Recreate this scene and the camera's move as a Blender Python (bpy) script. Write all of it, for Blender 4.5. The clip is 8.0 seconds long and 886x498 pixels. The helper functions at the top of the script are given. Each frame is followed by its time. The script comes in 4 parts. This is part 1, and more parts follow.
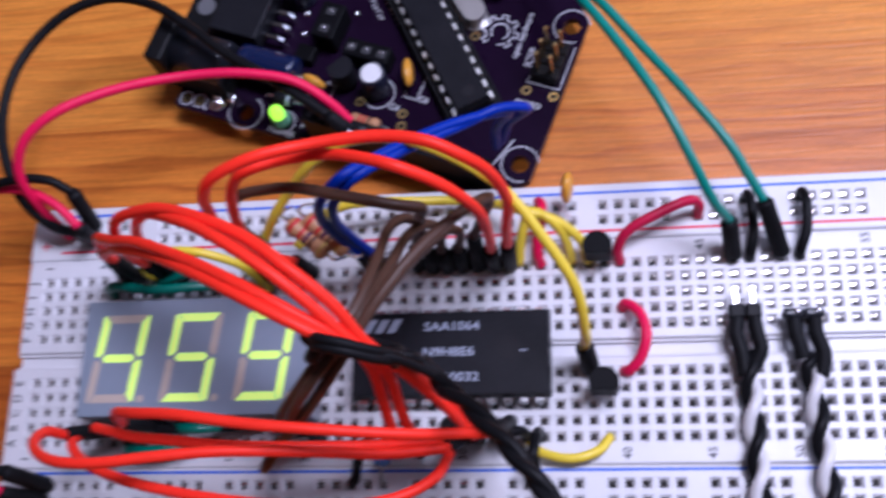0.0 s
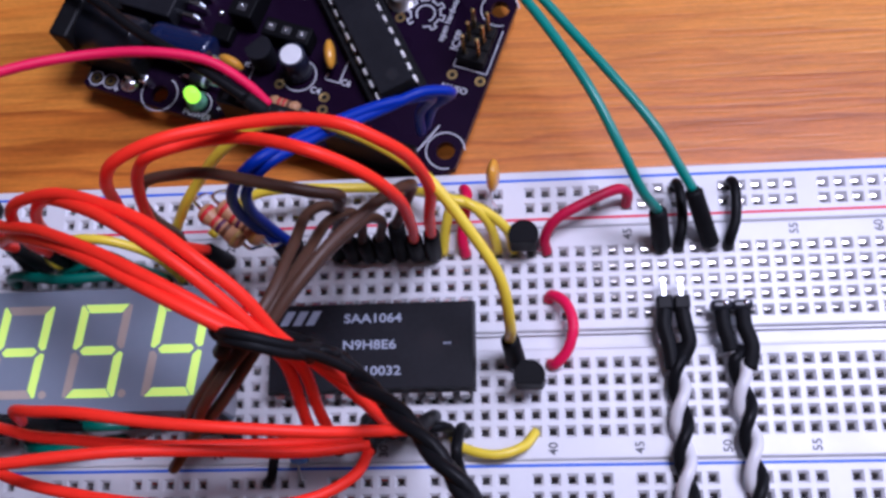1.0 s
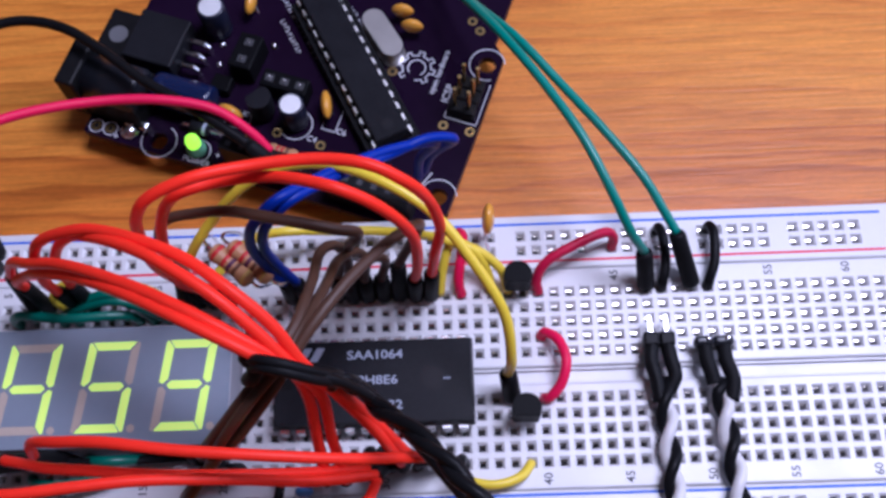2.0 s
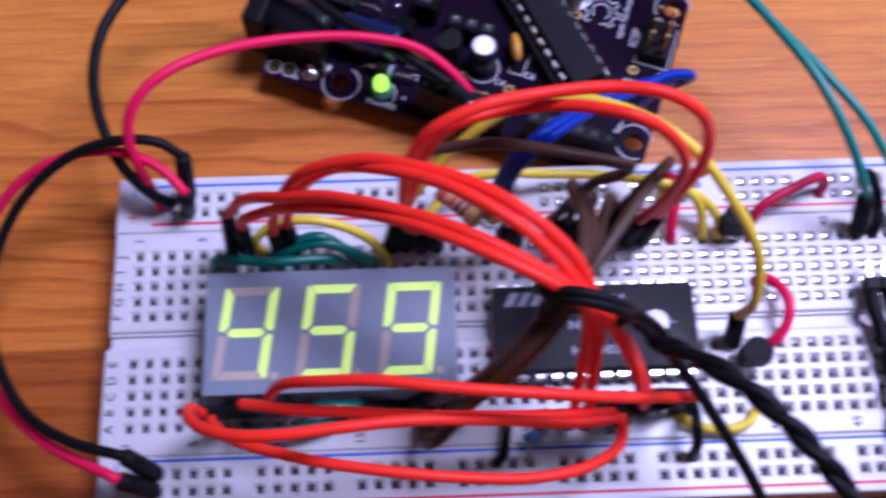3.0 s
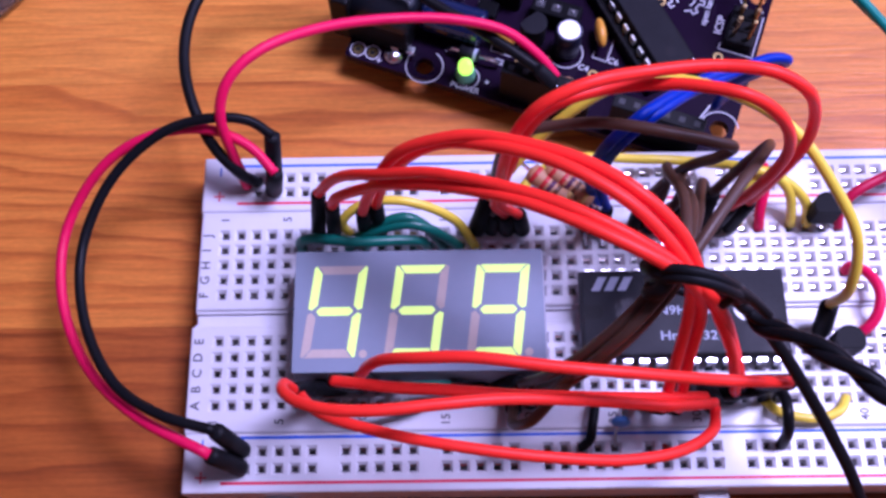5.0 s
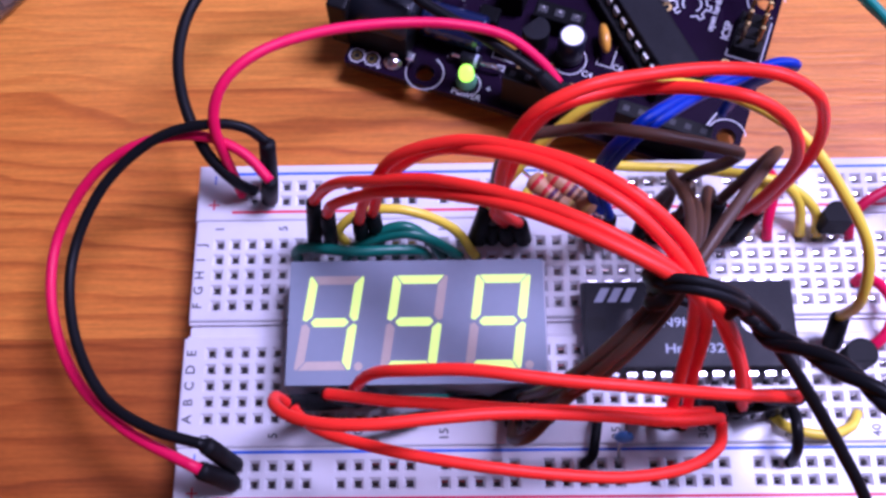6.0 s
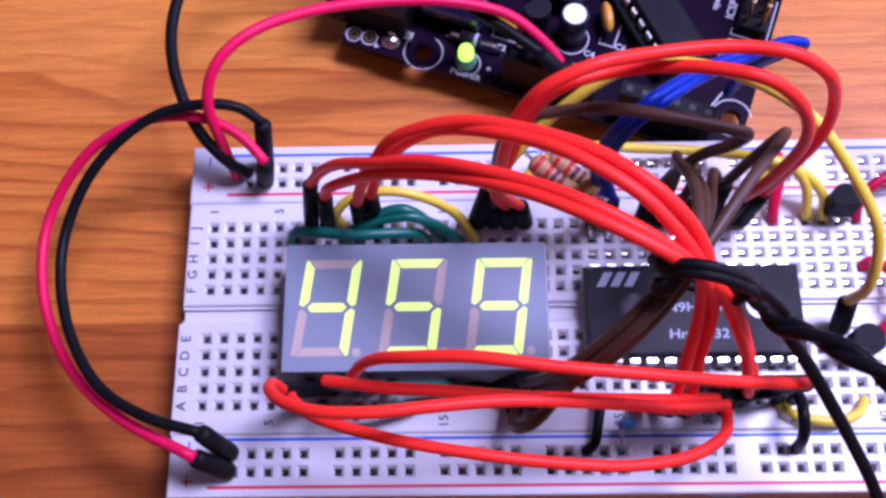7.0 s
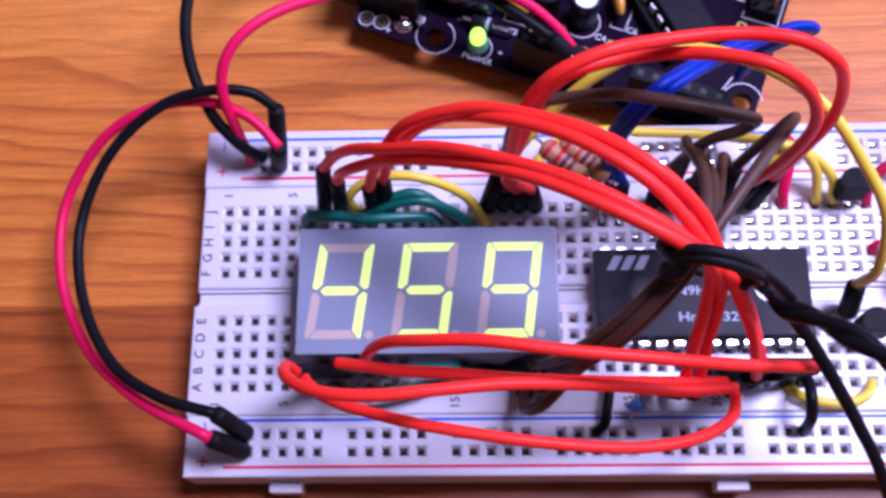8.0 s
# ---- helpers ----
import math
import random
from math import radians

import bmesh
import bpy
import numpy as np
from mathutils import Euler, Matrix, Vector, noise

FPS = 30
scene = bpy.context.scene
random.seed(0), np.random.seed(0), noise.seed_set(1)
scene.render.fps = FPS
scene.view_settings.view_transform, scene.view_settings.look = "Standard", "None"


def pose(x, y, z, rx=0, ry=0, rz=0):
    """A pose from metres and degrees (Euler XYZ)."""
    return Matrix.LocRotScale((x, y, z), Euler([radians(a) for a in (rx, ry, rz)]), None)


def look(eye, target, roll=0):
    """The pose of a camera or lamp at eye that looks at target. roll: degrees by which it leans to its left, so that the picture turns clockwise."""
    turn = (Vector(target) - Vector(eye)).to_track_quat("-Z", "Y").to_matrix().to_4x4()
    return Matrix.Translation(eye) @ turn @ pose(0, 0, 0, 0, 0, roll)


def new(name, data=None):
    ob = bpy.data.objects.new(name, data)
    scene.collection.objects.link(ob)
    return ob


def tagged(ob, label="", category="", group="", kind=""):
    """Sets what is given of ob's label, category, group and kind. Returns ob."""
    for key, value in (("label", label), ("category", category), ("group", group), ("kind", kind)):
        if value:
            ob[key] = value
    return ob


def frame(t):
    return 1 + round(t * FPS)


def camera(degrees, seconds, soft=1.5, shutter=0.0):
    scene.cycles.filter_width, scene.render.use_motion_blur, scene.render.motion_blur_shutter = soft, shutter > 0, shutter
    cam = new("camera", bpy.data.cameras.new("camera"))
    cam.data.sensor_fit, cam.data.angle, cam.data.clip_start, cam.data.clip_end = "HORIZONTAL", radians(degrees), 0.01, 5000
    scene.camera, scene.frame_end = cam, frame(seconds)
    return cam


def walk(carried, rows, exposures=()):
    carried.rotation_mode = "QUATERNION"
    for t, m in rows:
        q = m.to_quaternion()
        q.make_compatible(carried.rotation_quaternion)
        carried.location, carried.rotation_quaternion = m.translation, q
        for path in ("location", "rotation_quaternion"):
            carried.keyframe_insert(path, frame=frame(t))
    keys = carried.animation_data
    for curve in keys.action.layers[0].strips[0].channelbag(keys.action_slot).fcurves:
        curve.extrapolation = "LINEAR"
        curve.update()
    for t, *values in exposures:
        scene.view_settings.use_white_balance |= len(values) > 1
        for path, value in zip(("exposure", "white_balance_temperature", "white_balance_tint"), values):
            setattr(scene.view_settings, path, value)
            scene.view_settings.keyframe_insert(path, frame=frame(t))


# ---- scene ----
# The desk, a solderless breadboard with a three-digit display, a driver chip
# and a purple microcontroller board, seen by a phone held a hand's width above.
cam = camera(45.00, 8.0, soft=3.0, shutter=0.4)
PATH = [
    (0, (0.09768, -0.02513, 0.17617), (0.08220, 0.00662, 0.08262), -26.80),
    (0.1, (0.09871, -0.02607, 0.17234), (0.08553, 0.00713, 0.07894), -22.15),
    (0.3, (0.10710, -0.02075, 0.16808), (0.09485, 0.00988, 0.07368), -22.54),
    (0.5, (0.10336, -0.01995, 0.16597), (0.09461, 0.01040, 0.07109), -17.30),
    (0.8, (0.09705, -0.02493, 0.16839), (0.08922, 0.00675, 0.07386), -14.83),
    (1, (0.09867, -0.02301, 0.17029), (0.08925, 0.00770, 0.07559), -18.16),
    (1.2, (0.09877, -0.02065, 0.17117), (0.08897, 0.00870, 0.07608), -19.92),
    (2.3, (0.08175, -0.03181, 0.17861), (0.08071, 0.00605, 0.08606), -3.56),
    (2.5, (0.07680, -0.03263, 0.17402), (0.07538, 0.00528, 0.08149), -4.31),
    (2.8, (0.06183, -0.03520, 0.17379), (0.06182, 0.00111, 0.08062), -1.34),
    (3, (0.04622, -0.03208, 0.17235), (0.04791, 0.00237, 0.07848), 0.83),
    (3.2, (0.03837, -0.03612, 0.17252), (0.03917, 0.00208, 0.08011), -0.37),
    (3.3, (0.03820, -0.03702, 0.17192), (0.03871, 0.00087, 0.07938), -0.60),
    (3.5, (0.03725, -0.02569, 0.17436), (0.03935, 0.00697, 0.07987), 1.46),
    (3.6, (0.04220, -0.02389, 0.17173), (0.04046, 0.01071, 0.07792), -4.45),
    (3.8, (0.03697, -0.03008, 0.17216), (0.04256, 0.00562, 0.07892), 7.09),
    (4, (0.02798, -0.03450, 0.16802), (0.03253, 0.00310, 0.07548), 5.72),
    (4.1, (0.03621, -0.03557, 0.17197), (0.03334, 0.00174, 0.07924), -4.85),
    (4.2, (0.03402, -0.03791, 0.17486), (0.03278, -0.00066, 0.08207), -2.12),
    (4.5, (0.03444, -0.03741, 0.17225), (0.03307, -0.00133, 0.07900), -2.23),
    (4.7, (0.03616, -0.03502, 0.17218), (0.03525, -0.00035, 0.07838), -2.24),
    (5.8, (0.03786, -0.03427, 0.16658), (0.03652, 0.00132, 0.07314), -2.75),
    (6, (0.03877, -0.03378, 0.16676), (0.03683, 0.00214, 0.07345), -3.61),
    (6.3, (0.04041, -0.03373, 0.16373), (0.03723, 0.00162, 0.07024), -5.64),
    (6.5, (0.04300, -0.02966, 0.16256), (0.03864, 0.00304, 0.06816), -8.09),
    (6.8, (0.04107, -0.03087, 0.16247), (0.03811, 0.00277, 0.06835), -5.63),
    (7, (0.03815, -0.03243, 0.16364), (0.03658, 0.00195, 0.06974), -3.16),
    (7.3, (0.03887, -0.03226, 0.16491), (0.03682, 0.00098, 0.07062), -4.56),
    (7.5, (0.03654, -0.02999, 0.16570), (0.03468, 0.00209, 0.07101), -3.98),
    (7.9, (0.03863, -0.03267, 0.16591), (0.03497, 0.00015, 0.07152), -6.73),
    (8, (0.03875, -0.03220, 0.16552), (0.03573, 0.00024, 0.07097), -5.72),
]
EXPOSURES = [(0.0, -0.01, 5310, 31), (0.4, -0.14, 5310, 31), (1.2, -0.15, 5290, 31), (2.5, -0.15, 5120, 33), (3.2, 0.12, 4920, 51), (3.55, 0.22, 4800, 58), (3.8, 0.28, 5000, 52), (4.1, 0.3, 4970, 58), (4.6, 0.32, 4970, 60), (6.4, 0.38, 5040, 58), (8.0, 0.41, 5050, 58)]
walk(cam, [(t, look(eye, target, roll)) for t, eye, target, roll in PATH], EXPOSURES)

# ---- light ----
world = bpy.data.worlds.new("sky")
scene.world = world
world.use_nodes = True
wn = world.node_tree.nodes
sky = wn.new("ShaderNodeTexSky")
sky.sky_type = "NISHITA"
sky.sun_disc = False
sky.sun_elevation = radians(40)
sky.sun_rotation = radians(60)
wn["Background"].inputs["Strength"].default_value = 0.1
world.node_tree.links.new(sky.outputs[0], wn["Background"].inputs["Color"])


def area_light(name, m, sx, sy, power, colour):
    data = bpy.data.lights.new(name, "AREA")
    data.shape, data.size, data.size_y, data.energy, data.color = "RECTANGLE", sx, sy, power, colour
    ob = new(name, data)
    ob.matrix_world = m
    return ob


area_light("window_daylight", look((2.05, 0.75, 1.0), (0.0, 0.0, 0.0)), 1.5, 1.3, 18.5, (0.9, 0.94, 1.0))
area_light("overhead_lamp_light", look((0.29, 0.135, 0.62), (0.29, 0.135, 0.0)), 0.26, 0.16, 4.3, (1.0, 0.98, 0.97))

MM = 0.001
ZB = 9.5          # top of the breadboard over the desk, mm
PITCH = 2.54


def V(x, y, z=0.0):
    """Breadboard millimetres (hole A1 is the origin, z from the board's top) to world metres."""
    return Vector((x * MM, y * MM, (z + ZB) * MM))


# ---- materials ----
def mat(name, base, rough=0.5, metal=0.0, spec=0.5, coat=0.0, emit=None, power=0.0, alpha=1.0, trans=0.0):
    m = bpy.data.materials.new(name)
    m.use_nodes = True
    b = m.node_tree.nodes["Principled BSDF"]
    b.inputs["Base Color"].default_value = (*base, 1)
    b.inputs["Roughness"].default_value = rough
    b.inputs["Metallic"].default_value = metal
    b.inputs["Specular IOR Level"].default_value = spec
    b.inputs["Coat Weight"].default_value = coat
    b.inputs["Transmission Weight"].default_value = trans
    if emit:
        b.inputs["Emission Color"].default_value = (*emit, 1)
        b.inputs["Emission Strength"].default_value = power
    return m


def grain(m, scale, amount, bump=0.0, detail=4.0, stretch=(1, 1, 1), rough=0.0, coarse=0.0):
    """Two scales of uneven tone, gloss and relief laid over a material's base colour."""
    nt = m.node_tree
    b = nt.nodes["Principled BSDF"]
    base = tuple(b.inputs["Base Color"].default_value)
    tc, mp = nt.nodes.new("ShaderNodeTexCoord"), nt.nodes.new("ShaderNodeMapping")
    mp.inputs["Scale"].default_value = stretch
    nt.links.new(tc.outputs["Object"], mp.inputs["Vector"])
    n1, n2 = nt.nodes.new("ShaderNodeTexNoise"), nt.nodes.new("ShaderNodeTexNoise")
    for n, s in ((n1, scale), (n2, coarse or scale * 0.13)):
        n.inputs["Scale"].default_value, n.inputs["Detail"].default_value = s, detail
        nt.links.new(mp.outputs[0], n.inputs["Vector"])
    add = nt.nodes.new("ShaderNodeMath")
    add.operation = "ADD"
    nt.links.new(n1.outputs["Fac"], add.inputs[0])
    nt.links.new(n2.outputs["Fac"], add.inputs[1])
    r = nt.nodes.new("ShaderNodeMapRange")
    r.inputs["From Min"].default_value, r.inputs["From Max"].default_value = 0.6, 1.4
    r.inputs["To Min"].default_value, r.inputs["To Max"].default_value = 1 - amount, 1 + amount
    nt.links.new(add.outputs[0], r.inputs["Value"])
    mul = nt.nodes.new("ShaderNodeVectorMath")
    mul.operation = "SCALE"
    mul.inputs[0].default_value = base[:3]
    nt.links.new(r.outputs[0], mul.inputs["Scale"])
    nt.links.new(mul.outputs[0], b.inputs["Base Color"])
    if rough:
        rr = nt.nodes.new("ShaderNodeMapRange")
        r0 = b.inputs["Roughness"].default_value
        rr.inputs["From Min"].default_value, rr.inputs["From Max"].default_value = 0.3, 0.7
        rr.inputs["To Min"].default_value, rr.inputs["To Max"].default_value = max(r0 - rough, 0.02), r0 + rough
        nt.links.new(n2.outputs["Fac"], rr.inputs["Value"])
        nt.links.new(rr.outputs[0], b.inputs["Roughness"])
    if bump:
        bp = nt.nodes.new("ShaderNodeBump")
        bp.inputs["Strength"].default_value, bp.inputs["Distance"].default_value = 0.6, bump
        nt.links.new(n1.outputs["Fac"], bp.inputs["Height"])
        nt.links.new(bp.outputs[0], b.inputs["Normal"])
    return m


def pine(name, light, middle, dark, period, wander, contrast, shift):
    """Oiled pine: growth rings drawn out along x into wavy lines, blotches, long streaks and fine pores."""
    m = mat(name, middle, 0.42, spec=0.38)
    nt = m.node_tree
    b = nt.nodes["Principled BSDF"]
    L, N = nt.links.new, nt.nodes.new

    def math_node(operation, a, c):
        n = N("ShaderNodeMath")
        n.operation = operation
        for socket, value in zip(n.inputs, (a, c)):
            if isinstance(value, (int, float)):
                socket.default_value = value
            else:
                L(value, socket)
        return n.outputs[0]

    def mapped(sx, sy, turn=2.0):
        n = N("ShaderNodeMapping")
        n.inputs["Scale"].default_value = (sx, sy, 1.0)
        n.inputs["Rotation"].default_value = (0, 0, radians(turn))
        n.inputs["Location"].default_value = (shift, shift * 0.37, 0)
        L(tc.outputs["Object"], n.inputs["Vector"])
        return n.outputs[0]

    def noise(vector, scale, detail, distortion=0.0):
        n = N("ShaderNodeTexNoise")
        n.inputs["Scale"].default_value, n.inputs["Detail"].default_value, n.inputs["Distortion"].default_value = scale, detail, distortion
        L(vector, n.inputs["Vector"])
        return n.outputs["Fac"]

    tc = N("ShaderNodeTexCoord")
    # the distance across the rings, bent by a slow wander, gives one phase for all the lines
    sep = N("ShaderNodeSeparateXYZ")
    L(mapped(1.0, 1.0), sep.inputs[0])
    bend = math_node("MULTIPLY", math_node("SUBTRACT", noise(mapped(3.2, 15.0), 1.0, 2.5, 0.4), 0.5), wander)
    small = math_node("MULTIPLY", math_node("SUBTRACT", noise(mapped(30.0, 120.0), 1.0, 2.0), 0.5), wander * 0.16)
    across = math_node("ADD", sep.outputs[1], math_node("ADD", bend, small))
    phase = math_node("FRACT", math_node("DIVIDE", across, period), 0.0)
    late = math_node("POWER", phase, 4.5)
    edge = math_node("MULTIPLY", late, math_node("SUBTRACT", 1.0, math_node("POWER", phase, 12.0)))
    strength = math_node("MULTIPLY", edge, math_node("MULTIPLY", noise(mapped(7.0, 60.0), 1.0, 3.0), 1.6 * contrast))
    blotch = math_node("MULTIPLY", noise(mapped(10.0, 42.0), 1.0, 4.0, 0.6), 0.46)
    streak = math_node("MULTIPLY", noise(mapped(14.0, 640.0), 1.0, 4.0, 0.2), 0.36)
    total = math_node("ADD", math_node("ADD", math_node("ADD", strength, blotch), streak), 0.02)
    ramp = N("ShaderNodeValToRGB")
    ramp.color_ramp.elements[0].position, ramp.color_ramp.elements[0].color = 0.26, (*light, 1)
    ramp.color_ramp.elements[1].position, ramp.color_ramp.elements[1].color = 1.0, (*dark, 1)
    e = ramp.color_ramp.elements.new(0.56)
    e.color = (*middle, 1)
    L(total, ramp.inputs["Fac"])
    pores = noise(mapped(90.0, 1500.0), 1.0, 4.0)
    pr = N("ShaderNodeMapRange")
    pr.inputs["From Min"].default_value, pr.inputs["From Max"].default_value = 0.3, 0.62
    pr.inputs["To Min"].default_value, pr.inputs["To Max"].default_value = 0.8, 1.07
    L(pores, pr.inputs["Value"])
    grit = math_node("ADD", math_node("MULTIPLY", noise(mapped(700.0, 1900.0), 1.0, 2.0), 0.36), 0.82)
    mul = N("ShaderNodeVectorMath")
    mul.operation = "SCALE"
    L(ramp.outputs["Color"], mul.inputs[0])
    L(math_node("MULTIPLY", pr.outputs[0], grit), mul.inputs["Scale"])
    L(mul.outputs[0], b.inputs["Base Color"])
    gloss = N("ShaderNodeMapRange")
    gloss.inputs["To Min"].default_value, gloss.inputs["To Max"].default_value = 0.34, 0.52
    L(blotch, gloss.inputs["Value"])
    L(gloss.outputs[0], b.inputs["Roughness"])
    bp = N("ShaderNodeBump")
    bp.inputs["Strength"].default_value, bp.inputs["Distance"].default_value = 0.35, 0.0002
    L(pores, bp.inputs["Height"])
    L(bp.outputs[0], b.inputs["Normal"])
    return m


PINE = pine("oiled_pine", (0.7, 0.24, 0.026), (0.54, 0.15, 0.014), (0.24, 0.048, 0.006), 0.0047, 0.05, 0.75, 0.0)
PINE_DARK = pine("oiled_pine_heartwood", (0.45, 0.12, 0.012), (0.32, 0.072, 0.006), (0.14, 0.027, 0.004), 0.0052, 0.04, 0.6, 0.31)
PINE_PALE = pine("oiled_pine_sapwood", (0.76, 0.29, 0.036), (0.6, 0.19, 0.02), (0.33, 0.08, 0.01), 0.0042, 0.05, 0.45, 0.73)
WALL_PAINT = grain(mat("wall_paint", (0.5, 0.48, 0.46), 0.8), 60, 0.03, 0.0005)
FLOOR_WOOD = grain(mat("floor_boards", (0.28, 0.17, 0.1), 0.5), 12, 0.2, 0.0005, stretch=(1, 12, 1))
ABS_WHITE = grain(mat("white_abs", (0.67, 0.66, 0.675), 0.34), 900, 0.025, 0.00002, rough=0.05)
GREY_FACE = grain(mat("grey_display_face", (0.212, 0.25, 0.305), 0.5, spec=0.3), 700, 0.04, 0.00001)
CAN_STEEL = grain(mat("dull_steel", (0.52, 0.5, 0.48), 0.4, 1.0), 400, 0.1)
JACK_BLACK = mat("satin_black", (0.012, 0.013, 0.018), 0.3, spec=0.35)
PALE_GREY = grain(mat("pale_grey", (0.34, 0.34, 0.37), 0.5), 500, 0.05)
BLACK_EPOXY = grain(mat("black_epoxy", (0.012, 0.012, 0.015), 0.42, spec=0.1), 1500, 0.2, 0.00002, rough=0.06)
PCB_PURPLE = grain(mat("purple_solder_mask", (0.0095, 0.0032, 0.014), 0.3, spec=0.07), 300, 0.15, rough=0.06)
SILK = mat("white_silkscreen", (0.58, 0.58, 0.62), 0.6)
GOLD = grain(mat("gold_plating", (0.83, 0.6, 0.24), 0.25, 1.0), 900, 0.12)
TIN = grain(mat("tinned_metal", (0.78, 0.78, 0.79), 0.22, 1.0), 1200, 0.1, rough=0.08)
DULL_TIN = grain(mat("dull_tinned_metal", (0.8, 0.79, 0.77), 0.5, 1.0), 1200, 0.1)
CONTACT = grain(mat("contact_metal", (0.42, 0.39, 0.35), 0.12, 1.0), 900, 0.2)
SOLDER = mat("solder", (0.7, 0.7, 0.72), 0.18, 1.0)
# dark grey that paints the shade inside openings
HOLE_DARK = mat("painted_hole_shade", (0.12, 0.12, 0.13), 0.6)
BLUE_INK = mat("blue_ink", (0.02, 0.12, 0.62), 0.5)
RED_INK = mat("red_ink", (0.72, 0.015, 0.06), 0.5)
SOCKET_DARK = mat("socket_bore", (0.06, 0.06, 0.065), 0.6, spec=0.1)
BLACK_INK = mat("black_ink", (0.05, 0.05, 0.06), 0.5)
GREY_INK = mat("grey_marking", (0.331, 0.367, 0.450), 0.6)
LIT = mat("lit_segment", (0.55, 0.75, 0.12), 0.5, emit=(0.6, 0.86, 0.13), power=0.55)
UNLIT = grain(mat("unlit_segment", (0.47, 0.385, 0.315), 0.5), 1500, 0.06)
PVC_RED = grain(mat("red_pvc", (0.98, 0.034, 0.012), 0.42, spec=0.2), 500, 0.07, 0.00002)
PVC_PINK = grain(mat("crimson_pvc", (0.78, 0.008, 0.075), 0.45, spec=0.25), 500, 0.07, 0.00002)
PVC_DARKRED = grain(mat("dark_red_pvc", (0.5, 0.008, 0.05), 0.4, spec=0.25), 500, 0.07, 0.00002)
PVC_BROWN = grain(mat("brown_pvc", (0.075, 0.038, 0.024), 0.42, spec=0.3), 500, 0.1, 0.00002)
PVC_BLACK = grain(mat("black_pvc", (0.007, 0.007, 0.008), 0.38, spec=0.09), 500, 0.2, 0.00002)
PVC_BLUE = grain(mat("blue_pvc", (0.003, 0.026, 0.3), 0.4, spec=0.2), 500, 0.08, 0.00002)
PVC_YELLOW = grain(mat("yellow_pvc", (0.8, 0.6, 0.03), 0.36), 500, 0.06, 0.00002)
PVC_GREEN = grain(mat("green_pvc", (0.0, 0.13, 0.09), 0.36), 500, 0.08, 0.00002)
PVC_TEAL = grain(mat("teal_green_pvc", (0.0, 0.22, 0.17), 0.36), 500, 0.08, 0.00002)
PVC_WHITE = grain(mat("white_pvc", (0.7, 0.68, 0.68), 0.38), 500, 0.05, 0.00002)
MOULD_GLOSS = mat("polished_epoxy", (0.02, 0.02, 0.023), 0.16, spec=0.5)
CASE_BLACK = grain(mat("black_transistor_case", (0.005, 0.005, 0.006), 0.42, spec=0.05), 1500, 0.2, 0.00002)
SLEEVE = grain(mat("heat_shrink", (0.008, 0.008, 0.009), 0.5, spec=0.09), 700, 0.25, 0.00003, rough=0.1)
BLACK_PLASTIC = grain(mat("black_plastic", (0.009, 0.009, 0.01), 0.42, spec=0.09), 700, 0.2, 0.00002)
RESISTOR_TAN = grain(mat("resistor_lacquer", (0.44, 0.22, 0.105), 0.4, spec=0.3), 900, 0.1)
BAND_RED, BAND_BROWN, BAND_VIOLET, BAND_GOLD = (mat("band_" + n, c, 0.35) for n, c in (("red", (0.5, 0.02, 0.02)), ("brown", (0.12, 0.04, 0.02)), ("violet", (0.09, 0.02, 0.06)), ("gold", (0.5, 0.32, 0.08))))
CERAMIC_ORANGE = grain(mat("orange_lacquer", (0.72, 0.33, 0.03), 0.3, coat=0.3), 700, 0.08)
CAN_SLEEVE = mat("capacitor_sleeve", (0.012, 0.014, 0.03), 0.3)
CAN_BLUE = grain(mat("blue_capacitor_sleeve", (0.006, 0.012, 0.05), 0.2, coat=0.5), 400, 0.1)
ALUMINIUM = grain(mat("aluminium", (0.85, 0.85, 0.86), 0.55, 0.75), 900, 0.06)
LED_GREEN = mat("lit_green_lens", (0.1, 0.6, 0.05), 0.15, emit=(0.42, 1.0, 0.03), power=1.5)
LED_BASE = mat("green_lens_base", (0.12, 0.35, 0.2), 0.2)
DROP_BLUE = mat("pale_blue_lacquer", (0.06, 0.2, 0.5), 0.3)


# ---- mesh helpers ----
def part(name, bm, material, parent=None, label="", smooth=False):
    me = bpy.data.meshes.new(name)
    if isinstance(bm, tuple):
        me.from_pydata(bm[0], [], bm[1])
        b2 = bmesh.new()
        b2.from_mesh(me)
        bmesh.ops.recalc_face_normals(b2, faces=b2.faces)
        b2.to_mesh(me)
        b2.free()
    else:
        bm.normal_update()
        bm.to_mesh(me)
        bm.free()
    for p in me.polygons:
        p.use_smooth = smooth
    if material:
        me.materials.append(material)
    ob = new(name, me)
    if parent:
        ob.parent = parent
    if label:
        tagged(ob, label=label)
    return ob


def thing(name, label, category, group="", kind=""):
    return tagged(new(name), label, category, group, kind)


def box(x0, x1, y0, y1, z0, z1, bevel=0.0, segs=2, m=None):
    """A box in breadboard millimetres."""
    bm = bmesh.new()
    bmesh.ops.create_cube(bm, size=1.0)
    for v in bm.verts:
        v.co = Vector(((x0 + x1) / 2 + v.co.x * (x1 - x0), (y0 + y1) / 2 + v.co.y * (y1 - y0), (z0 + z1) / 2 + v.co.z * (z1 - z0)))
    if bevel:
        bmesh.ops.bevel(bm, geom=bm.edges[:], offset=bevel, segments=segs, affect="EDGES", profile=0.5)
    for v in bm.verts:
        c = m @ v.co if m else v.co
        v.co = V(*c)
    return bm


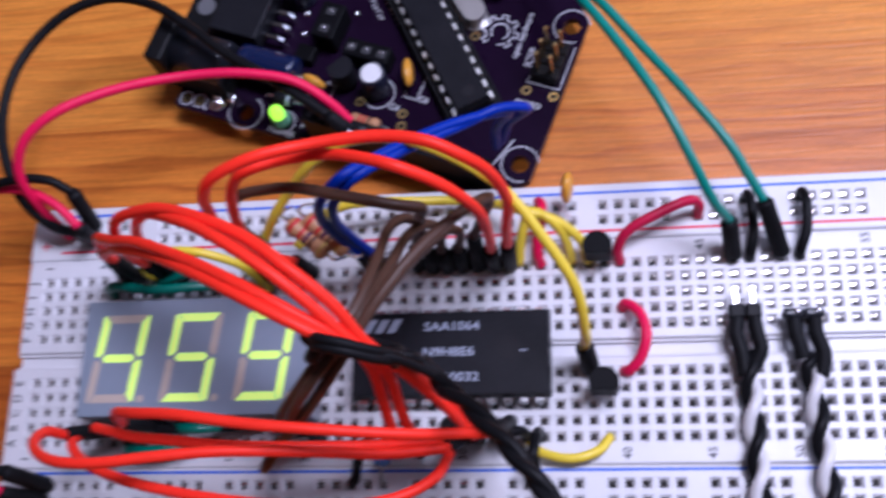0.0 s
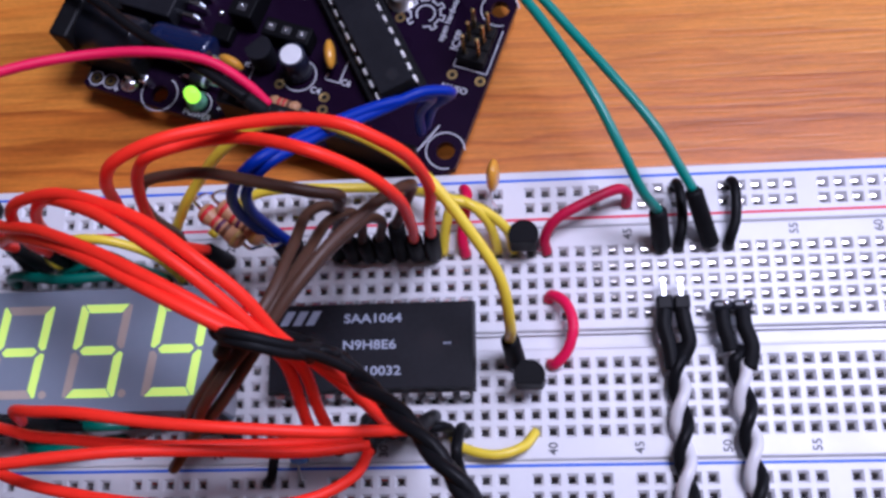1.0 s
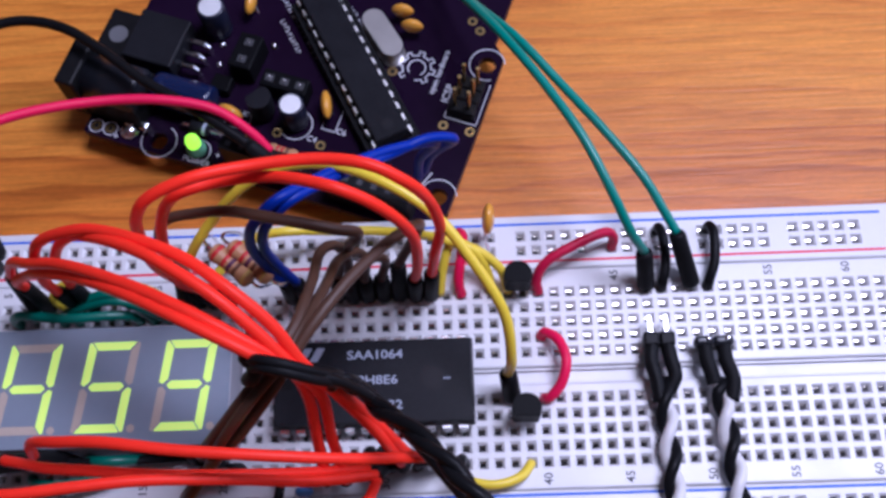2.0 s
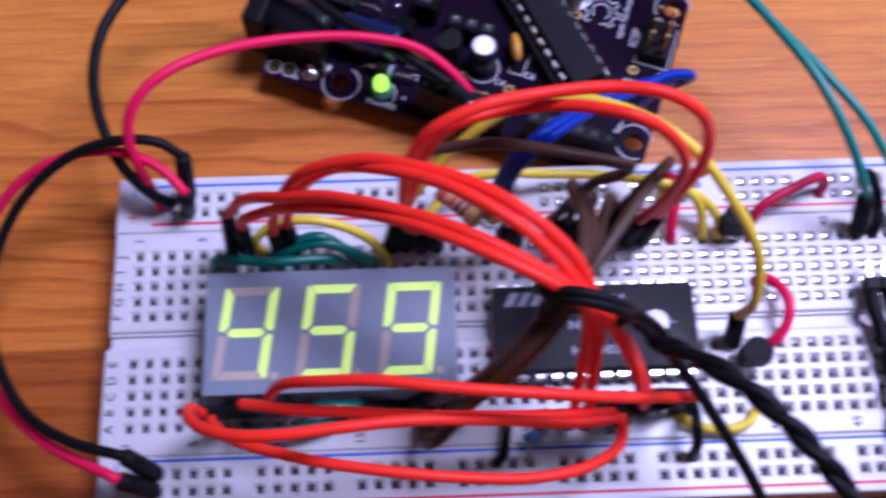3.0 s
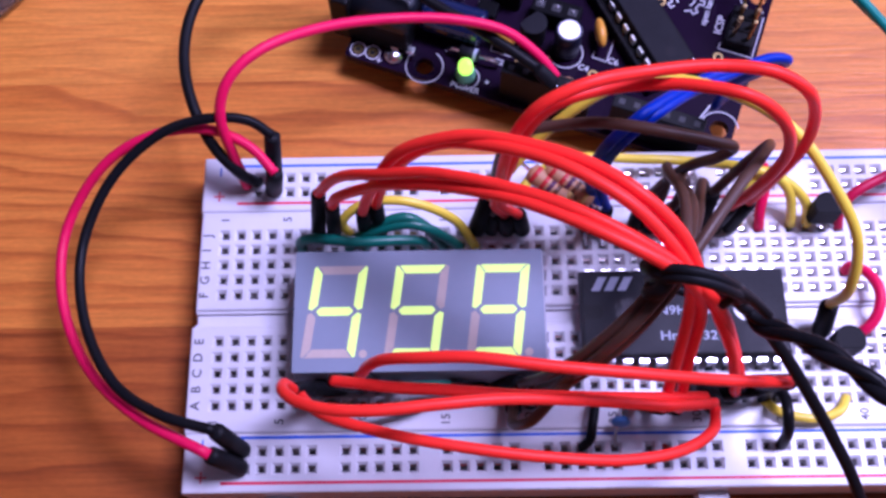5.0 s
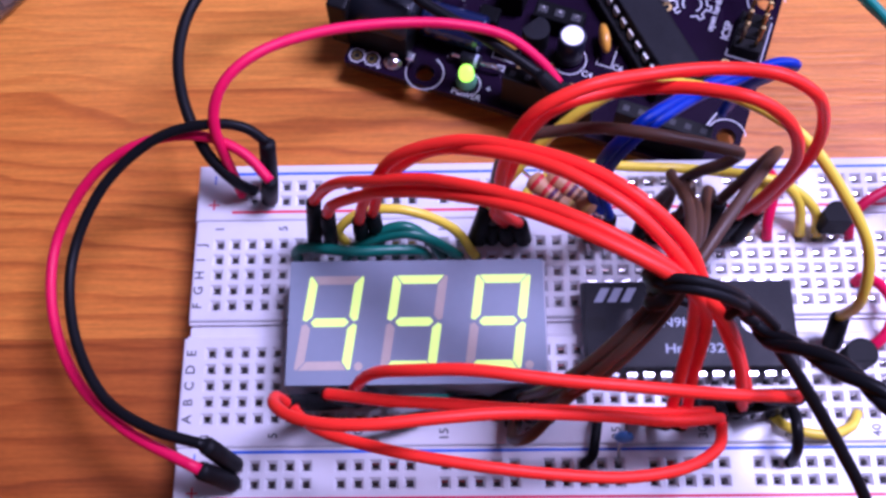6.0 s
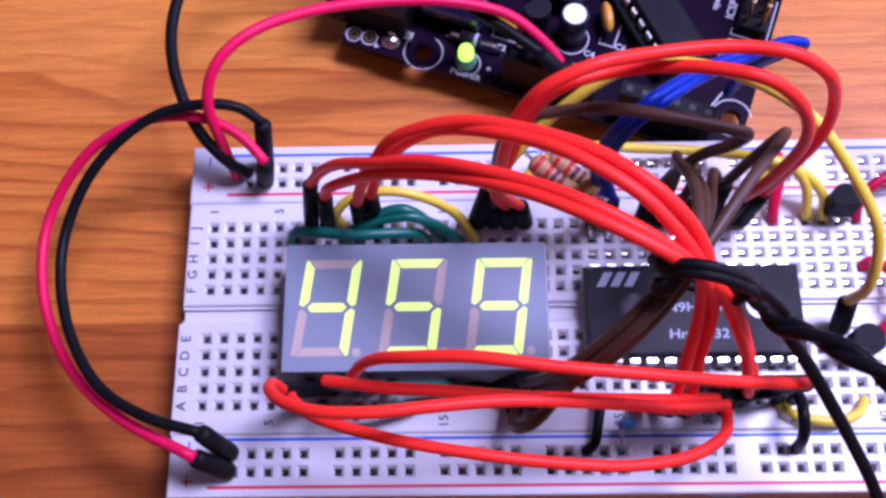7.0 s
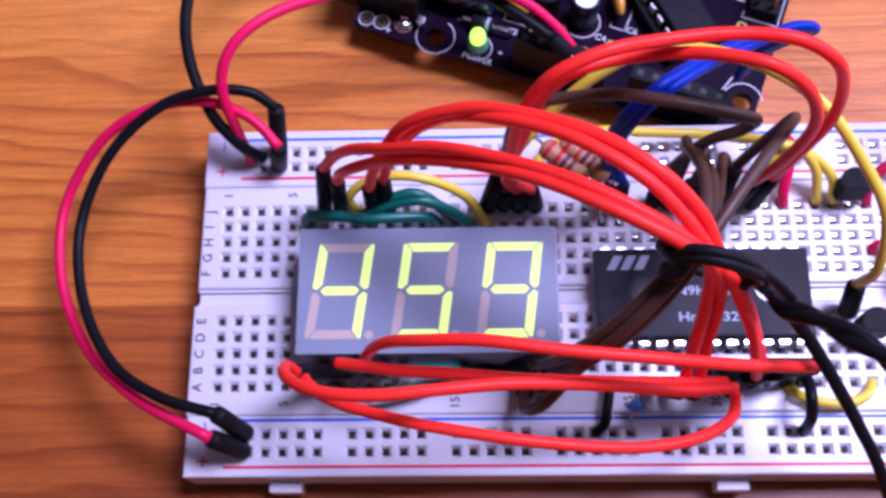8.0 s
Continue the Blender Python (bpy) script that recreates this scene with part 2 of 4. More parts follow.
# ---- room ----
def room():
    def wall(name, x0, x1, y0, y1, z0, z1, material):
        bm = bmesh.new()
        bmesh.ops.create_cube(bm, size=1.0)
        for v in bm.verts:
            v.co = Vector(((x0 + x1) / 2 + v.co.x * (x1 - x0), (y0 + y1) / 2 + v.co.y * (y1 - y0), (z0 + z1) / 2 + v.co.z * (z1 - z0)))
        ob = part(name, bm, material)
        return tagged(ob, kind="structure")

    wall("floor", -2.4, 2.4, -2.4, 2.4, -0.85, -0.75, FLOOR_WOOD)
    wall("ceiling", -2.4, 2.4, -2.4, 2.4, 1.75, 1.85, WALL_PAINT)
    wall("wall_north", -2.4, 2.4, 2.3, 2.4, -0.75, 1.75, WALL_PAINT)
    wall("wall_south", -2.4, 2.4, -2.4, -2.3, -0.75, 1.75, WALL_PAINT)
    wall("wall_west", -2.4, -2.3, -2.3, 2.3, -0.75, 1.75, WALL_PAINT)
    for n, (y0, y1, z0, z1) in enumerate(((-2.3, 0.0, -0.75, 1.75), (1.5, 2.3, -0.75, 1.75), (0.0, 1.5, -0.75, 0.3), (0.0, 1.5, 1.6, 1.75))):
        wall("wall_east" if n == 0 else "wall_east_%d" % n, 2.3, 2.4, y0, y1, z0, z1, WALL_PAINT)


room()
desk = thing("desk", "oiled orange-brown pine desk with long wavy grain", "desk")
for y0, y1, wood in ((-0.36, -0.2, PINE), (-0.2, -0.075, PINE), (-0.075, 0.0155, PINE_DARK), (0.0155, 0.0615, PINE), (0.0615, 0.21, PINE_PALE), (0.21, 0.36, PINE), (0.36, 0.5, PINE_DARK)):
    bm = bmesh.new()
    bmesh.ops.create_cube(bm, size=1.0)
    for v in bm.verts:
        v.co = Vector((0.08 + v.co.x * 1.4, (y0 + y1) / 2 + v.co.y * (y1 - y0 - 0.00003), -0.015 + v.co.z * 0.03))
    part("plank", bm, wood, desk)
for x in (-0.58, 0.74):
    for y in (-0.32, 0.46):
        bm = bmesh.new()
        bmesh.ops.create_cube(bm, size=1.0)
        for v in bm.verts:
            v.co = Vector((x + v.co.x * 0.06, y + v.co.y * 0.06, -0.39 + v.co.z * 0.72))
        part("leg", bm, PINE, desk)

# ---- shape helpers ----
def curve(points, steps=7):
    """A smooth line through the points."""
    p = [Vector(q) for q in points]
    p = [2 * p[0] - p[1]] + p + [2 * p[-1] - p[-2]]
    out = []
    for i in range(1, len(p) - 2):
        d = [max((p[i + k] - p[i + k - 1]).length, 1e-4) ** 0.5 for k in (0, 1, 2)]
        m1 = ((p[i] - p[i - 1]) / d[0] - (p[i + 1] - p[i - 1]) / (d[0] + d[1]) + (p[i + 1] - p[i]) / d[1]) * d[1]
        m2 = ((p[i + 1] - p[i]) / d[1] - (p[i + 2] - p[i]) / (d[1] + d[2]) + (p[i + 2] - p[i + 1]) / d[2]) * d[1]
        for k in range(steps):
            t = k / steps
            out.append((2 * t**3 - 3 * t**2 + 1) * p[i] + (t**3 - 2 * t**2 + t) * m1 + (-2 * t**3 + 3 * t**2) * p[i + 1] + (t**3 - t**2) * m2)
    return out + [p[-2]]


def tube(line, radius, sides=12, m=None):
    """A round tube along a line of points (mm); radius is a number or one for each point."""
    line = [Vector(q) for q in line]
    n = len(line)
    rad = radius if isinstance(radius, list) else [radius] * n
    verts, faces = [], []
    up = None
    for i, c in enumerate(line):
        d = (line[min(i + 1, n - 1)] - line[max(i - 1, 0)]).normalized()
        if up is None:
            up = d.orthogonal().normalized()
        up = (up - d * up.dot(d)).normalized()
        side = d.cross(up)
        for k in range(sides):
            a = 2 * math.pi * k / sides
            q = c + (up * math.cos(a) + side * math.sin(a)) * rad[i]
            verts.append(V(*(m @ q if m else q)))
    for i in range(n - 1):
        for k in range(sides):
            k2 = (k + 1) % sides
            faces.append((i * sides + k, i * sides + k2, (i + 1) * sides + k2, (i + 1) * sides + k))
    faces.append(tuple(range(sides)))
    faces.append(tuple((n - 1) * sides + k for k in range(sides)))
    return verts, faces


def prism(outline, z0, z1, m=None):
    """A flat-sided block over an outline (mm)."""
    n = len(outline)
    pts = [Vector((x, y, z)) for z in (z0, z1) for x, y in outline]
    verts = [V(*(m @ p if m else p)) for p in pts]
    faces = [tuple(range(n)), tuple(range(n, 2 * n))] + [(i, (i + 1) % n, n + (i + 1) % n, n + i) for i in range(n)]
    return verts, faces


def lathe(profile, m=None, sides=24):
    """A body of revolution about z: rows of (radius, z) in mm."""
    verts, faces = [], []
    for r, z in profile:
        for k in range(sides):
            a = 2 * math.pi * k / sides
            p = Vector((r * math.cos(a), r * math.sin(a), z))
            verts.append(V(*(m @ p if m else p)))
    for i in range(len(profile) - 1):
        for k in range(sides):
            k2 = (k + 1) % sides
            faces.append((i * sides + k, i * sides + k2, (i + 1) * sides + k2, (i + 1) * sides + k))
    faces.append(tuple(range(sides)))
    faces.append(tuple((len(profile) - 1) * sides + k for k in range(sides)))
    return verts, faces


def merge(*pieces):
    verts, faces = [], []
    for v, f in pieces:
        faces += [tuple(i + len(verts) for i in q) for q in f]
        verts += v
    return verts, faces


def at(x, y, z=0.0, turn=0.0, m=None):
    q = Matrix.Translation((x, y, z)) @ Matrix.Rotation(radians(turn), 4, "Z")
    return m @ q if m else q


GLYPHS = {}


def writing(text, size, m, squeeze=1.0):
    """Flat lettering, centred on m (mm); the letters run along m's x."""
    if text not in GLYPHS:
        cu = bpy.data.curves.new("writing", "FONT")
        cu.body, cu.align_x, cu.align_y, cu.size = text, "CENTER", "CENTER", 1.0
        cu.resolution_u, cu.offset = 3, 0.016
        tmp = new("writing_outline", cu)
        bpy.context.view_layer.update()
        me = bpy.data.meshes.new_from_object(tmp.evaluated_get(bpy.context.evaluated_depsgraph_get()))
        GLYPHS[text] = ([tuple(v.co) for v in me.vertices], [tuple(p.vertices) for p in me.polygons])
        bpy.data.objects.remove(tmp)
        bpy.data.meshes.remove(me)
    vs, fs = GLYPHS[text]
    return [V(*(m @ Vector((x * size * squeeze, y * size, z)))) for x, y, z in vs], fs


def ring(r0, r1, m, a0=0.0, a1=360.0, n=28):
    """A flat ring or part of one (mm)."""
    verts, faces = [], []
    for i in range(n + 1):
        a = radians(a0 + (a1 - a0) * i / n)
        for r in (r0, r1):
            verts.append(V(*(m @ Vector((r * math.cos(a), r * math.sin(a), 0)))))
    for i in range(n):
        faces.append((2 * i, 2 * i + 1, 2 * i + 3, 2 * i + 2))
    return verts, faces


# ---- breadboard ----
COLS = [i * PITCH for i in range(63)]
RAIL = [(2 + 6 * g + k) * PITCH for g in range(10) for k in range(5)]
LOW = [i * PITCH for i in range(5)]
HIGH = [(7 + i) * PITCH for i in range(5)]


def perforated(x0, x1, y0, y1, xs, ys, z_low, lip=0.35):
    """A plastic strip whose top is pierced by square, funnelled holes."""
    half, inner = 0.92, 0.54
    gx = [x0 + lip] + [v for x in xs for v in (x - half, x + half)] + [x1 - lip]
    gy = [y0 + lip] + [v for y in ys for v in (y - half, y + half)] + [y1 - lip]
    nx, ny = len(gx), len(gy)
    verts = [V(x, y, 0) for y in gy for x in gx]
    faces = []
    for j in range(ny - 1):
        for i in range(nx - 1):
            if i % 2 and j % 2:
                ring0 = (j * nx + i, j * nx + i + 1, (j + 1) * nx + i + 1, (j + 1) * nx + i)
                cx, cy = (gx[i] + gx[i + 1]) / 2, (gy[j] + gy[j + 1]) / 2
                for r, z in ((inner, -0.5), (inner, -3.2)):
                    b = len(verts)
                    verts += [V(cx + r * a, cy + r * c, z) for a, c in ((-1, -1), (1, -1), (1, 1), (-1, 1))]
                    ring1 = (b, b + 1, b + 2, b + 3)
                    faces += [(ring0[k], ring0[(k + 1) % 4], ring1[(k + 1) % 4], ring1[k]) for k in range(4)]
                    ring0 = ring1
                faces.append(ring0)
            else:
                faces.append((j * nx + i, j * nx + i + 1, (j + 1) * nx + i + 1, (j + 1) * nx + i))
    # rounded rim and outer walls
    loop = [i for i in range(nx)] + [j * nx + nx - 1 for j in range(1, ny)] + [(ny - 1) * nx + i for i in range(nx - 2, -1, -1)] + [j * nx for j in range(ny - 2, 0, -1)]
    rim = [(verts[k].x / MM, verts[k].y / MM) for k in loop]
    old, n = loop, len(loop)
    for grow, z in ((lip * 0.7, -lip * 0.3), (lip, -lip), (lip, z_low)):
        b = len(verts)
        for x, y in rim:
            sx = -1 if x < x0 + lip + 1e-3 else (1 if x > x1 - lip - 1e-3 else 0)
            sy = -1 if y < y0 + lip + 1e-3 else (1 if y > y1 - lip - 1e-3 else 0)
            verts.append(V(x + sx * grow, y + sy * grow, z))
        faces += [(old[k], old[(k + 1) % n], b + (k + 1) % n, b + k) for k in range(n)]
        old = list(range(b, b + n))
    return verts, faces


def contacts(xs, ys):
    """The pairs of sprung metal leaves seen down the holes."""
    verts, faces = [], []
    for y in ys:
        for x in xs:
            for s, z0, z1, e in ((-1, -1.1, -1.9, 0.1), (1, -0.95, -0.98, 0.22)):
                b = len(verts)
                verts += [V(x - 0.48, y + s * 0.5, z0), V(x + 0.48, y + s * 0.5, z0), V(x + 0.48, y + s * e, z1), V(x - 0.48, y + s * e, z1)]
                faces.append((b, b + 1, b + 2, b + 3))
    return verts, faces


def breadboard():
    root = thing("breadboard", "white plastic breadboard with blue and red lines, lying on the desk", "breadboard")
    lower = part("terminal_block", perforated(-4.3, 161.9, -4.2, 12.6, COLS, LOW, -8.4), ABS_WHITE, root)
    upper = part("terminal_block", perforated(-3.9, 161.5, 15.3, 32.05, COLS, HIGH, -8.4), ABS_WHITE, root)
    part("centre_channel", box(-3.7, 161.3, 12.4, 15.5, -8.4, -1.3), ABS_WHITE, root)
    for y in (12.85, 15.05):
        part("channel_ridge", box(-3.9, 161.4, y - 0.22, y + 0.22, -1.4, -0.55, 0.1), ABS_WHITE, root)
    north = part("power_rail", perforated(-4.1, 161.6, 32.1, 41.8, RAIL, (35.43, 38.0), -8.4), ABS_WHITE, root)
    south = part("power_rail", perforated(-4.1, 161.6, -13.2, -4.25, RAIL, (-9.67, -7.1), -8.4), ABS_WHITE, root)
    for owner, xs, ys in ((lower, COLS, LOW), (upper, COLS, HIGH), (north, RAIL, (35.43, 38.0)), (south, RAIL, (-9.67, -7.1))):
        tagged(part("contact_metal", contacts(xs, ys), CONTACT, owner, "tinned spring contact metal"), kind="stuff")
    part("backing", box(-3.9, 161.4, -13.0, 41.6, -ZB, -8.3), PVC_WHITE, root, "white foam adhesive backing")
    for x in (10.2, 76.0, 142.0):
        part("locking_tab", box(x - 2.4, x + 2.4, -15.0, -13.1, -8.0, -4.2, 0.25), ABS_WHITE, south)
    # thin dark slabs on the wall paint the shade of slots; nothing is cut
    for x in (9.0, 75.0, 141.0):
        part("painted_slot_shade", box(x - 2.6, x + 2.6, 41.7, 41.86, -8.0, -4.4), HOLE_DARK, north)
    for owner, y, ink in ((north, 40.2, BLUE_INK), (north, 33.5, RED_INK), (south, -4.98, BLUE_INK), (south, -11.78, RED_INK)):
        part("printed_line", box(1.7 if ink == RED_INK else 2.3, 157, y - 0.23, y + 0.23, -0.01, 0.02), ink, owner, "blue printed line" if ink == BLUE_INK else "red printed line")
    for n in (1, 5, 10, 15, 20, 25, 30, 35, 40, 45, 50, 55, 60):
        x = (n - 1) * PITCH
        part("printed_number", writing(str(n), 1.9, at(x, 30.6, 0.02, 90)), BLACK_INK, upper)
        part("printed_number", writing(str(n), 1.9, at(x, -2.55, 0.02, 90)), BLACK_INK, lower)
    for k, c in enumerate("ABCDE"):
        part("printed_letter", writing(c, 2.0, at(-2.9, LOW[k], 0.02, 90)), BLACK_INK, lower)
    for k, c in enumerate("FGHIJ"):
        part("printed_letter", writing(c, 2.0, at(-2.7, HIGH[k], 0.02, 90)), BLACK_INK, upper)
    for owner, y_plus, y_minus in ((north, 34.8, 39.2), (south, -10.9, -6.0)):
        part("plus_sign", merge(prism([(-1.3 + a, y_plus + b) for a, b in ((-0.85, -0.13), (0.85, -0.13), (0.85, 0.13), (-0.85, 0.13))], 0.0, 0.025), prism([(-1.3 + a, y_plus + b) for a, b in ((-0.13, -0.85), (0.13, -0.85), (0.13, 0.85), (-0.13, 0.85))], 0.0, 0.03)), RED_INK, owner, "red plus sign")
        part("minus_sign", prism([(-1.3 + a, y_minus + b) for a, b in ((-0.12, -0.8), (0.12, -0.8), (0.12, 0.8), (-0.12, 0.8))], 0.0, 0.025), BLUE_INK, owner, "blue minus sign")


breadboard()


# ---- three-digit display ----
DX0, DX1, DY0, DY1, DZ = 13.1, 50.4, 2.62, 21.48, 9.4
SEGMENTS = {"4": "bcfg", "5": "acdfg", "9": "abcdfg"}


def display():
    root = thing("display", "grey three-digit display with lit yellow-green figures, plugged into the breadboard", "display")
    part("body", box(DX0, DX1, DY0, DY1, 0.4, DZ - 0.25, 0.15), GREY_FACE, root)
    # paler grey strip, on the right side only
    part("side_strip", box(DX1 - 0.02, DX1 + 0.22, DY0 + 0.3, DY1 - 0.3, 0.6, DZ - 0.6, 0.05), PALE_GREY, root, "pale grey side strip")
    part("face", box(DX0 + 0.05, DX1 - 0.05, DY0 + 0.05, DY1 - 0.05, DZ - 0.3, DZ, 0.06), GREY_FACE, root)
    lean = math.tan(radians(7.4))
    w, h, t = 4.0, 7.1, 1.3
    shapes = {
        "a": [(-w + 0.55, h), (w - 0.55, h), (w - 0.55 - t * 0.75, h - t), (-w + 0.55 + t * 0.75, h - t)],
        "d": [(-w + 0.55, -h), (w - 0.55, -h), (w - 0.55 - t * 0.75, -h + t), (-w + 0.55 + t * 0.75, -h + t)],
        "g": [(-w + t * 0.95, 0), (-w + t * 1.4, t / 2), (w - t * 1.4, t / 2), (w - t * 0.95, 0), (w - t * 1.4, -t / 2), (-w + t * 1.4, -t / 2)],
        "b": [(w, h - 0.25), (w - 0.3, h), (w - t, h - t * 0.95), (w - t, t * 0.72), (w - t * 0.45, 0.18), (w, 0.45)],
        "f": [(-w, h - 0.25), (-w + 0.3, h), (-w + t, h - t * 0.95), (-w + t, t * 0.72), (-w + t * 0.45, 0.18), (-w, 0.45)],
    }
    shapes["c"] = [(x, -y) for x, y in shapes["b"]]
    shapes["e"] = [(x, -y) for x, y in shapes["f"]]
    for digit, cx in zip("459", (19.25, 31.5, 43.62)):
        cy = 11.94
        for name, outline in shapes.items():
            on = name in SEGMENTS[digit]
            pts = [(cx + x + y * lean, cy + y) for x, y in outline]
            part("segment", prism(pts, DZ - 0.1, DZ + 0.035), LIT if on else UNLIT, root, "lit yellow-green segment" if on else "unlit beige segment")
        part("decimal_point", lathe([(0.62, -0.1), (0.62, 0.035)], at(cx + w + 1.2 - h * lean, cy - h + 0.55, DZ), 16), UNLIT, root, "unlit beige dot")
    for k in range(14):
        for y in (5.08, 20.32):
            part("pin", box(15.24 + k * PITCH - 0.25, 15.24 + k * PITCH + 0.25, y - 0.12, y + 0.12, -2.5, 0.6), TIN, root)


display()


# ---- driver chip ----
def dip_chip(name, label, n, half_row, m, length, width, top, z0=1.0, dots=(), metal=TIN):
    """A dual in-line chip: bevelled body with a notch, and a bent tinned pin at each place. m puts its middle."""
    root = thing(name, label, "chip")
    L, W2 = length / 2, width / 2
    bm = bmesh.new()
    bmesh.ops.create_cube(bm, size=1.0)
    zm = (z0 + top) / 2
    for v in bm.verts:
        v.co = Vector((v.co.x * length, v.co.y * width, zm + v.co.z * (top - z0)))
    bmesh.ops.bisect_plane(bm, geom=bm.verts[:] + bm.edges[:] + bm.faces[:], plane_co=(0, 0, zm), plane_no=(0, 0, 1))
    for v in bm.verts:
        if abs(v.co.z - zm) > 0.1:
            v.co.x *= 1 - 0.35 / L
            v.co.y *= 1 - 0.35 / W2
    bmesh.ops.bevel(bm, geom=[e for e in bm.edges if all(abs(v.co.z - top) < 0.01 for v in e.verts)], offset=0.12, segments=2, affect="EDGES")
    for v in bm.verts:
        v.co = V(*(m @ v.co))
    part("body", bm, BLACK_EPOXY, root)
    x_in = -L + 0.35
    part("notch", prism([(x_in, -1.1)] + [(x_in + 2.2 + 0.8 * math.cos(a), 1.1 * math.sin(a)) for a in [radians(d) for d in range(-90, 91, 22)]] + [(x_in, 1.1)], top - 0.3, top + 0.012, m), BLACK_PLASTIC, root)
    for dx, dy, r in dots:
        part("mould_mark", lathe([(r, top - 0.1), (r, top + 0.012)], m @ Matrix.Translation((dx, dy, 0)), 24), MOULD_GLOSS, root)
    for k in range(n):
        x = (k - (n - 1) / 2) * PITCH
        for s in (-1, 1):
            a, b = s * (W2 - 0.3), s * half_row
            def q(y, z, e):
                return [m @ Vector((x - e, y, z)), m @ Vector((x + e, y, z))]
            sect = [q(a, zm + 0.13, 0.7), q(b - s * 0.12, zm + 0.13, 0.7), q(b, zm - 0.1, 0.7), q(b, zm - 1.3, 0.7), q(b, zm - 1.6, 0.25), q(b, -2.5, 0.25)]
            back = [q(a, zm - 0.13, 0.7), q(b - s * 0.3, zm - 0.13, 0.7), q(b - s * 0.26, zm - 0.2, 0.7), q(b - s * 0.26, zm - 1.3, 0.7), q(b - s * 0.26, zm - 1.6, 0.25), q(b - s * 0.26, -2.5, 0.25)]
            verts = [V(*p) for row in sect + back for p in row]
            nn = len(sect)
            faces = [(2 * i, 2 * i + 1, 2 * i + 3, 2 * i + 2) for i in range(nn - 1)] + [(2 * (nn + i), 2 * (nn + i) + 1, 2 * (nn + i) + 3, 2 * (nn + i) + 2) for i in range(nn - 1)]
            for side in (0, 1):
                faces += [(2 * i + side, 2 * i + 2 + side, 2 * (nn + i + 1) + side, 2 * (nn + i) + side) for i in range(nn - 1)]
            part("pin", (verts, faces), metal, root)
    return root


CHIP = at(72.15, 12.6)
chip = dip_chip("driver_chip", "long black display driver chip with grey markings across the breadboard channel", 12, 7.62, CHIP, 31.6, 13.9, 5.0, 1.2, ((-8.8, 0.3, 1.9), (9.3, 0.3, 1.9)))
part("marking", writing("SAA1064", 1.95, at(0.3, 4.2, 5.02, 0, CHIP), 1.2), GREY_INK, chip, "pale grey printed type number")
part("marking", writing("N9H8E6", 1.95, at(-0.2, 0.1, 5.02, 0, CHIP), 1.2), GREY_INK, chip)
part("marking", writing("Hn10032", 1.95, at(0.3, -3.9, 5.02, 0, CHIP), 1.2), GREY_INK, chip)
part("marking", writing("--", 1.9, at(11.6, 0.3, 5.02, 0, CHIP)), GREY_INK, chip)
logo = [prism([(-14.1 + a + 0.55 * b, 3.4 + b) for a, b in ((k, 0), (k + 1.3, 0), (k + 1.3, 2.2), (k, 2.2))], 5.0, 5.02, CHIP) for k in (0.0, 2.0, 4.0)]
part("maker_mark", merge(*logo), GREY_INK, chip, "angular grey maker's mark")


# ---- wires ----
WIRE = 0.8


def plug(root, hole, top, radius=1.2):
    """A pin in a hole and the black sleeve over its upper end."""
    h, t = Vector(hole), Vector(top)
    d = (t - h).normalized()
    part("pin", tube([h + Vector((0, 0, -2.2)), h + Vector((0, 0, 0.0)), h + d * 1.6], 0.32, 8), TIN, root)
    n = (t - h).length
    line = [h + d * k for k in (0.7, 1.0, 2.0, n * 0.55, n - 0.5, n)]
    part("sleeve", tube(line, [radius * 0.75, radius, radius, radius * 0.98, radius * 0.95, radius * 0.72], 14), SLEEVE, root, "black heat-shrink sleeve", True)


def jumper(label, material, line, start=None, end=None, radius=WIRE, name="jumper_wire", group="", plug_radius=1.2, sleeve=0.0):
    """A flexible wire along line; start and end are the holes that its sleeved plugs stand in; sleeve shortens the first one."""
    if sleeve:
        h, t = Vector(start), Vector(line[0])
        line = [tuple(h + Vector(((t.x - h.x) * 0.3, (t.y - h.y) * 0.3, sleeve)))] + list(line)
    root = thing(name, label, "wire", group)
    part("insulation", tube(curve(line), radius), material, root, smooth=True)
    if start:
        part_line = (start, line[0])
        plug(root, *part_line, plug_radius)
    if end:
        plug(root, end, line[-1], plug_radius)
    return root


def staple(label, material, line, radius=0.76):
    """A short solid-core link bent into two holes."""
    root = thing("link_wire", label, "wire")
    part("insulation", tube(curve(line), radius), material, root, smooth=True)
    for e in (line[0], line[-1]):
        part("bare_end", tube([Vector(e) + Vector((0, 0, 0.2)), Vector(e) + Vector((0, 0, -2.2))], 0.3, 8), TIN, root)
    return root


def J(col):
    return ((col - 1) * PITCH, 27.94, 0.0)


def A(col, row=0):
    return ((col - 1) * PITCH, row * PITCH, 0.0)


RED = "red flexible jumper wire arching over the display into the tied bundle"
jumper(RED, PVC_RED, [(17.0, 28.7, 15.0), (19.4, 28.0, 20.7), (22.2, 26.6, 25.9), (27.5, 23.7, 32.5), (34.6, 21.1, 38.4), (45.4, 15.9, 44.2), (52.0, 12.4, 46.1), (58.9, 8.8, 45.3), (64.2, 6.1, 42.2), (66.3, 4.4, 33.8), (66.3, -0.2, 22.0), (66.2, -3.7, 12.0)], J(7), A(26), group="red segment wires")
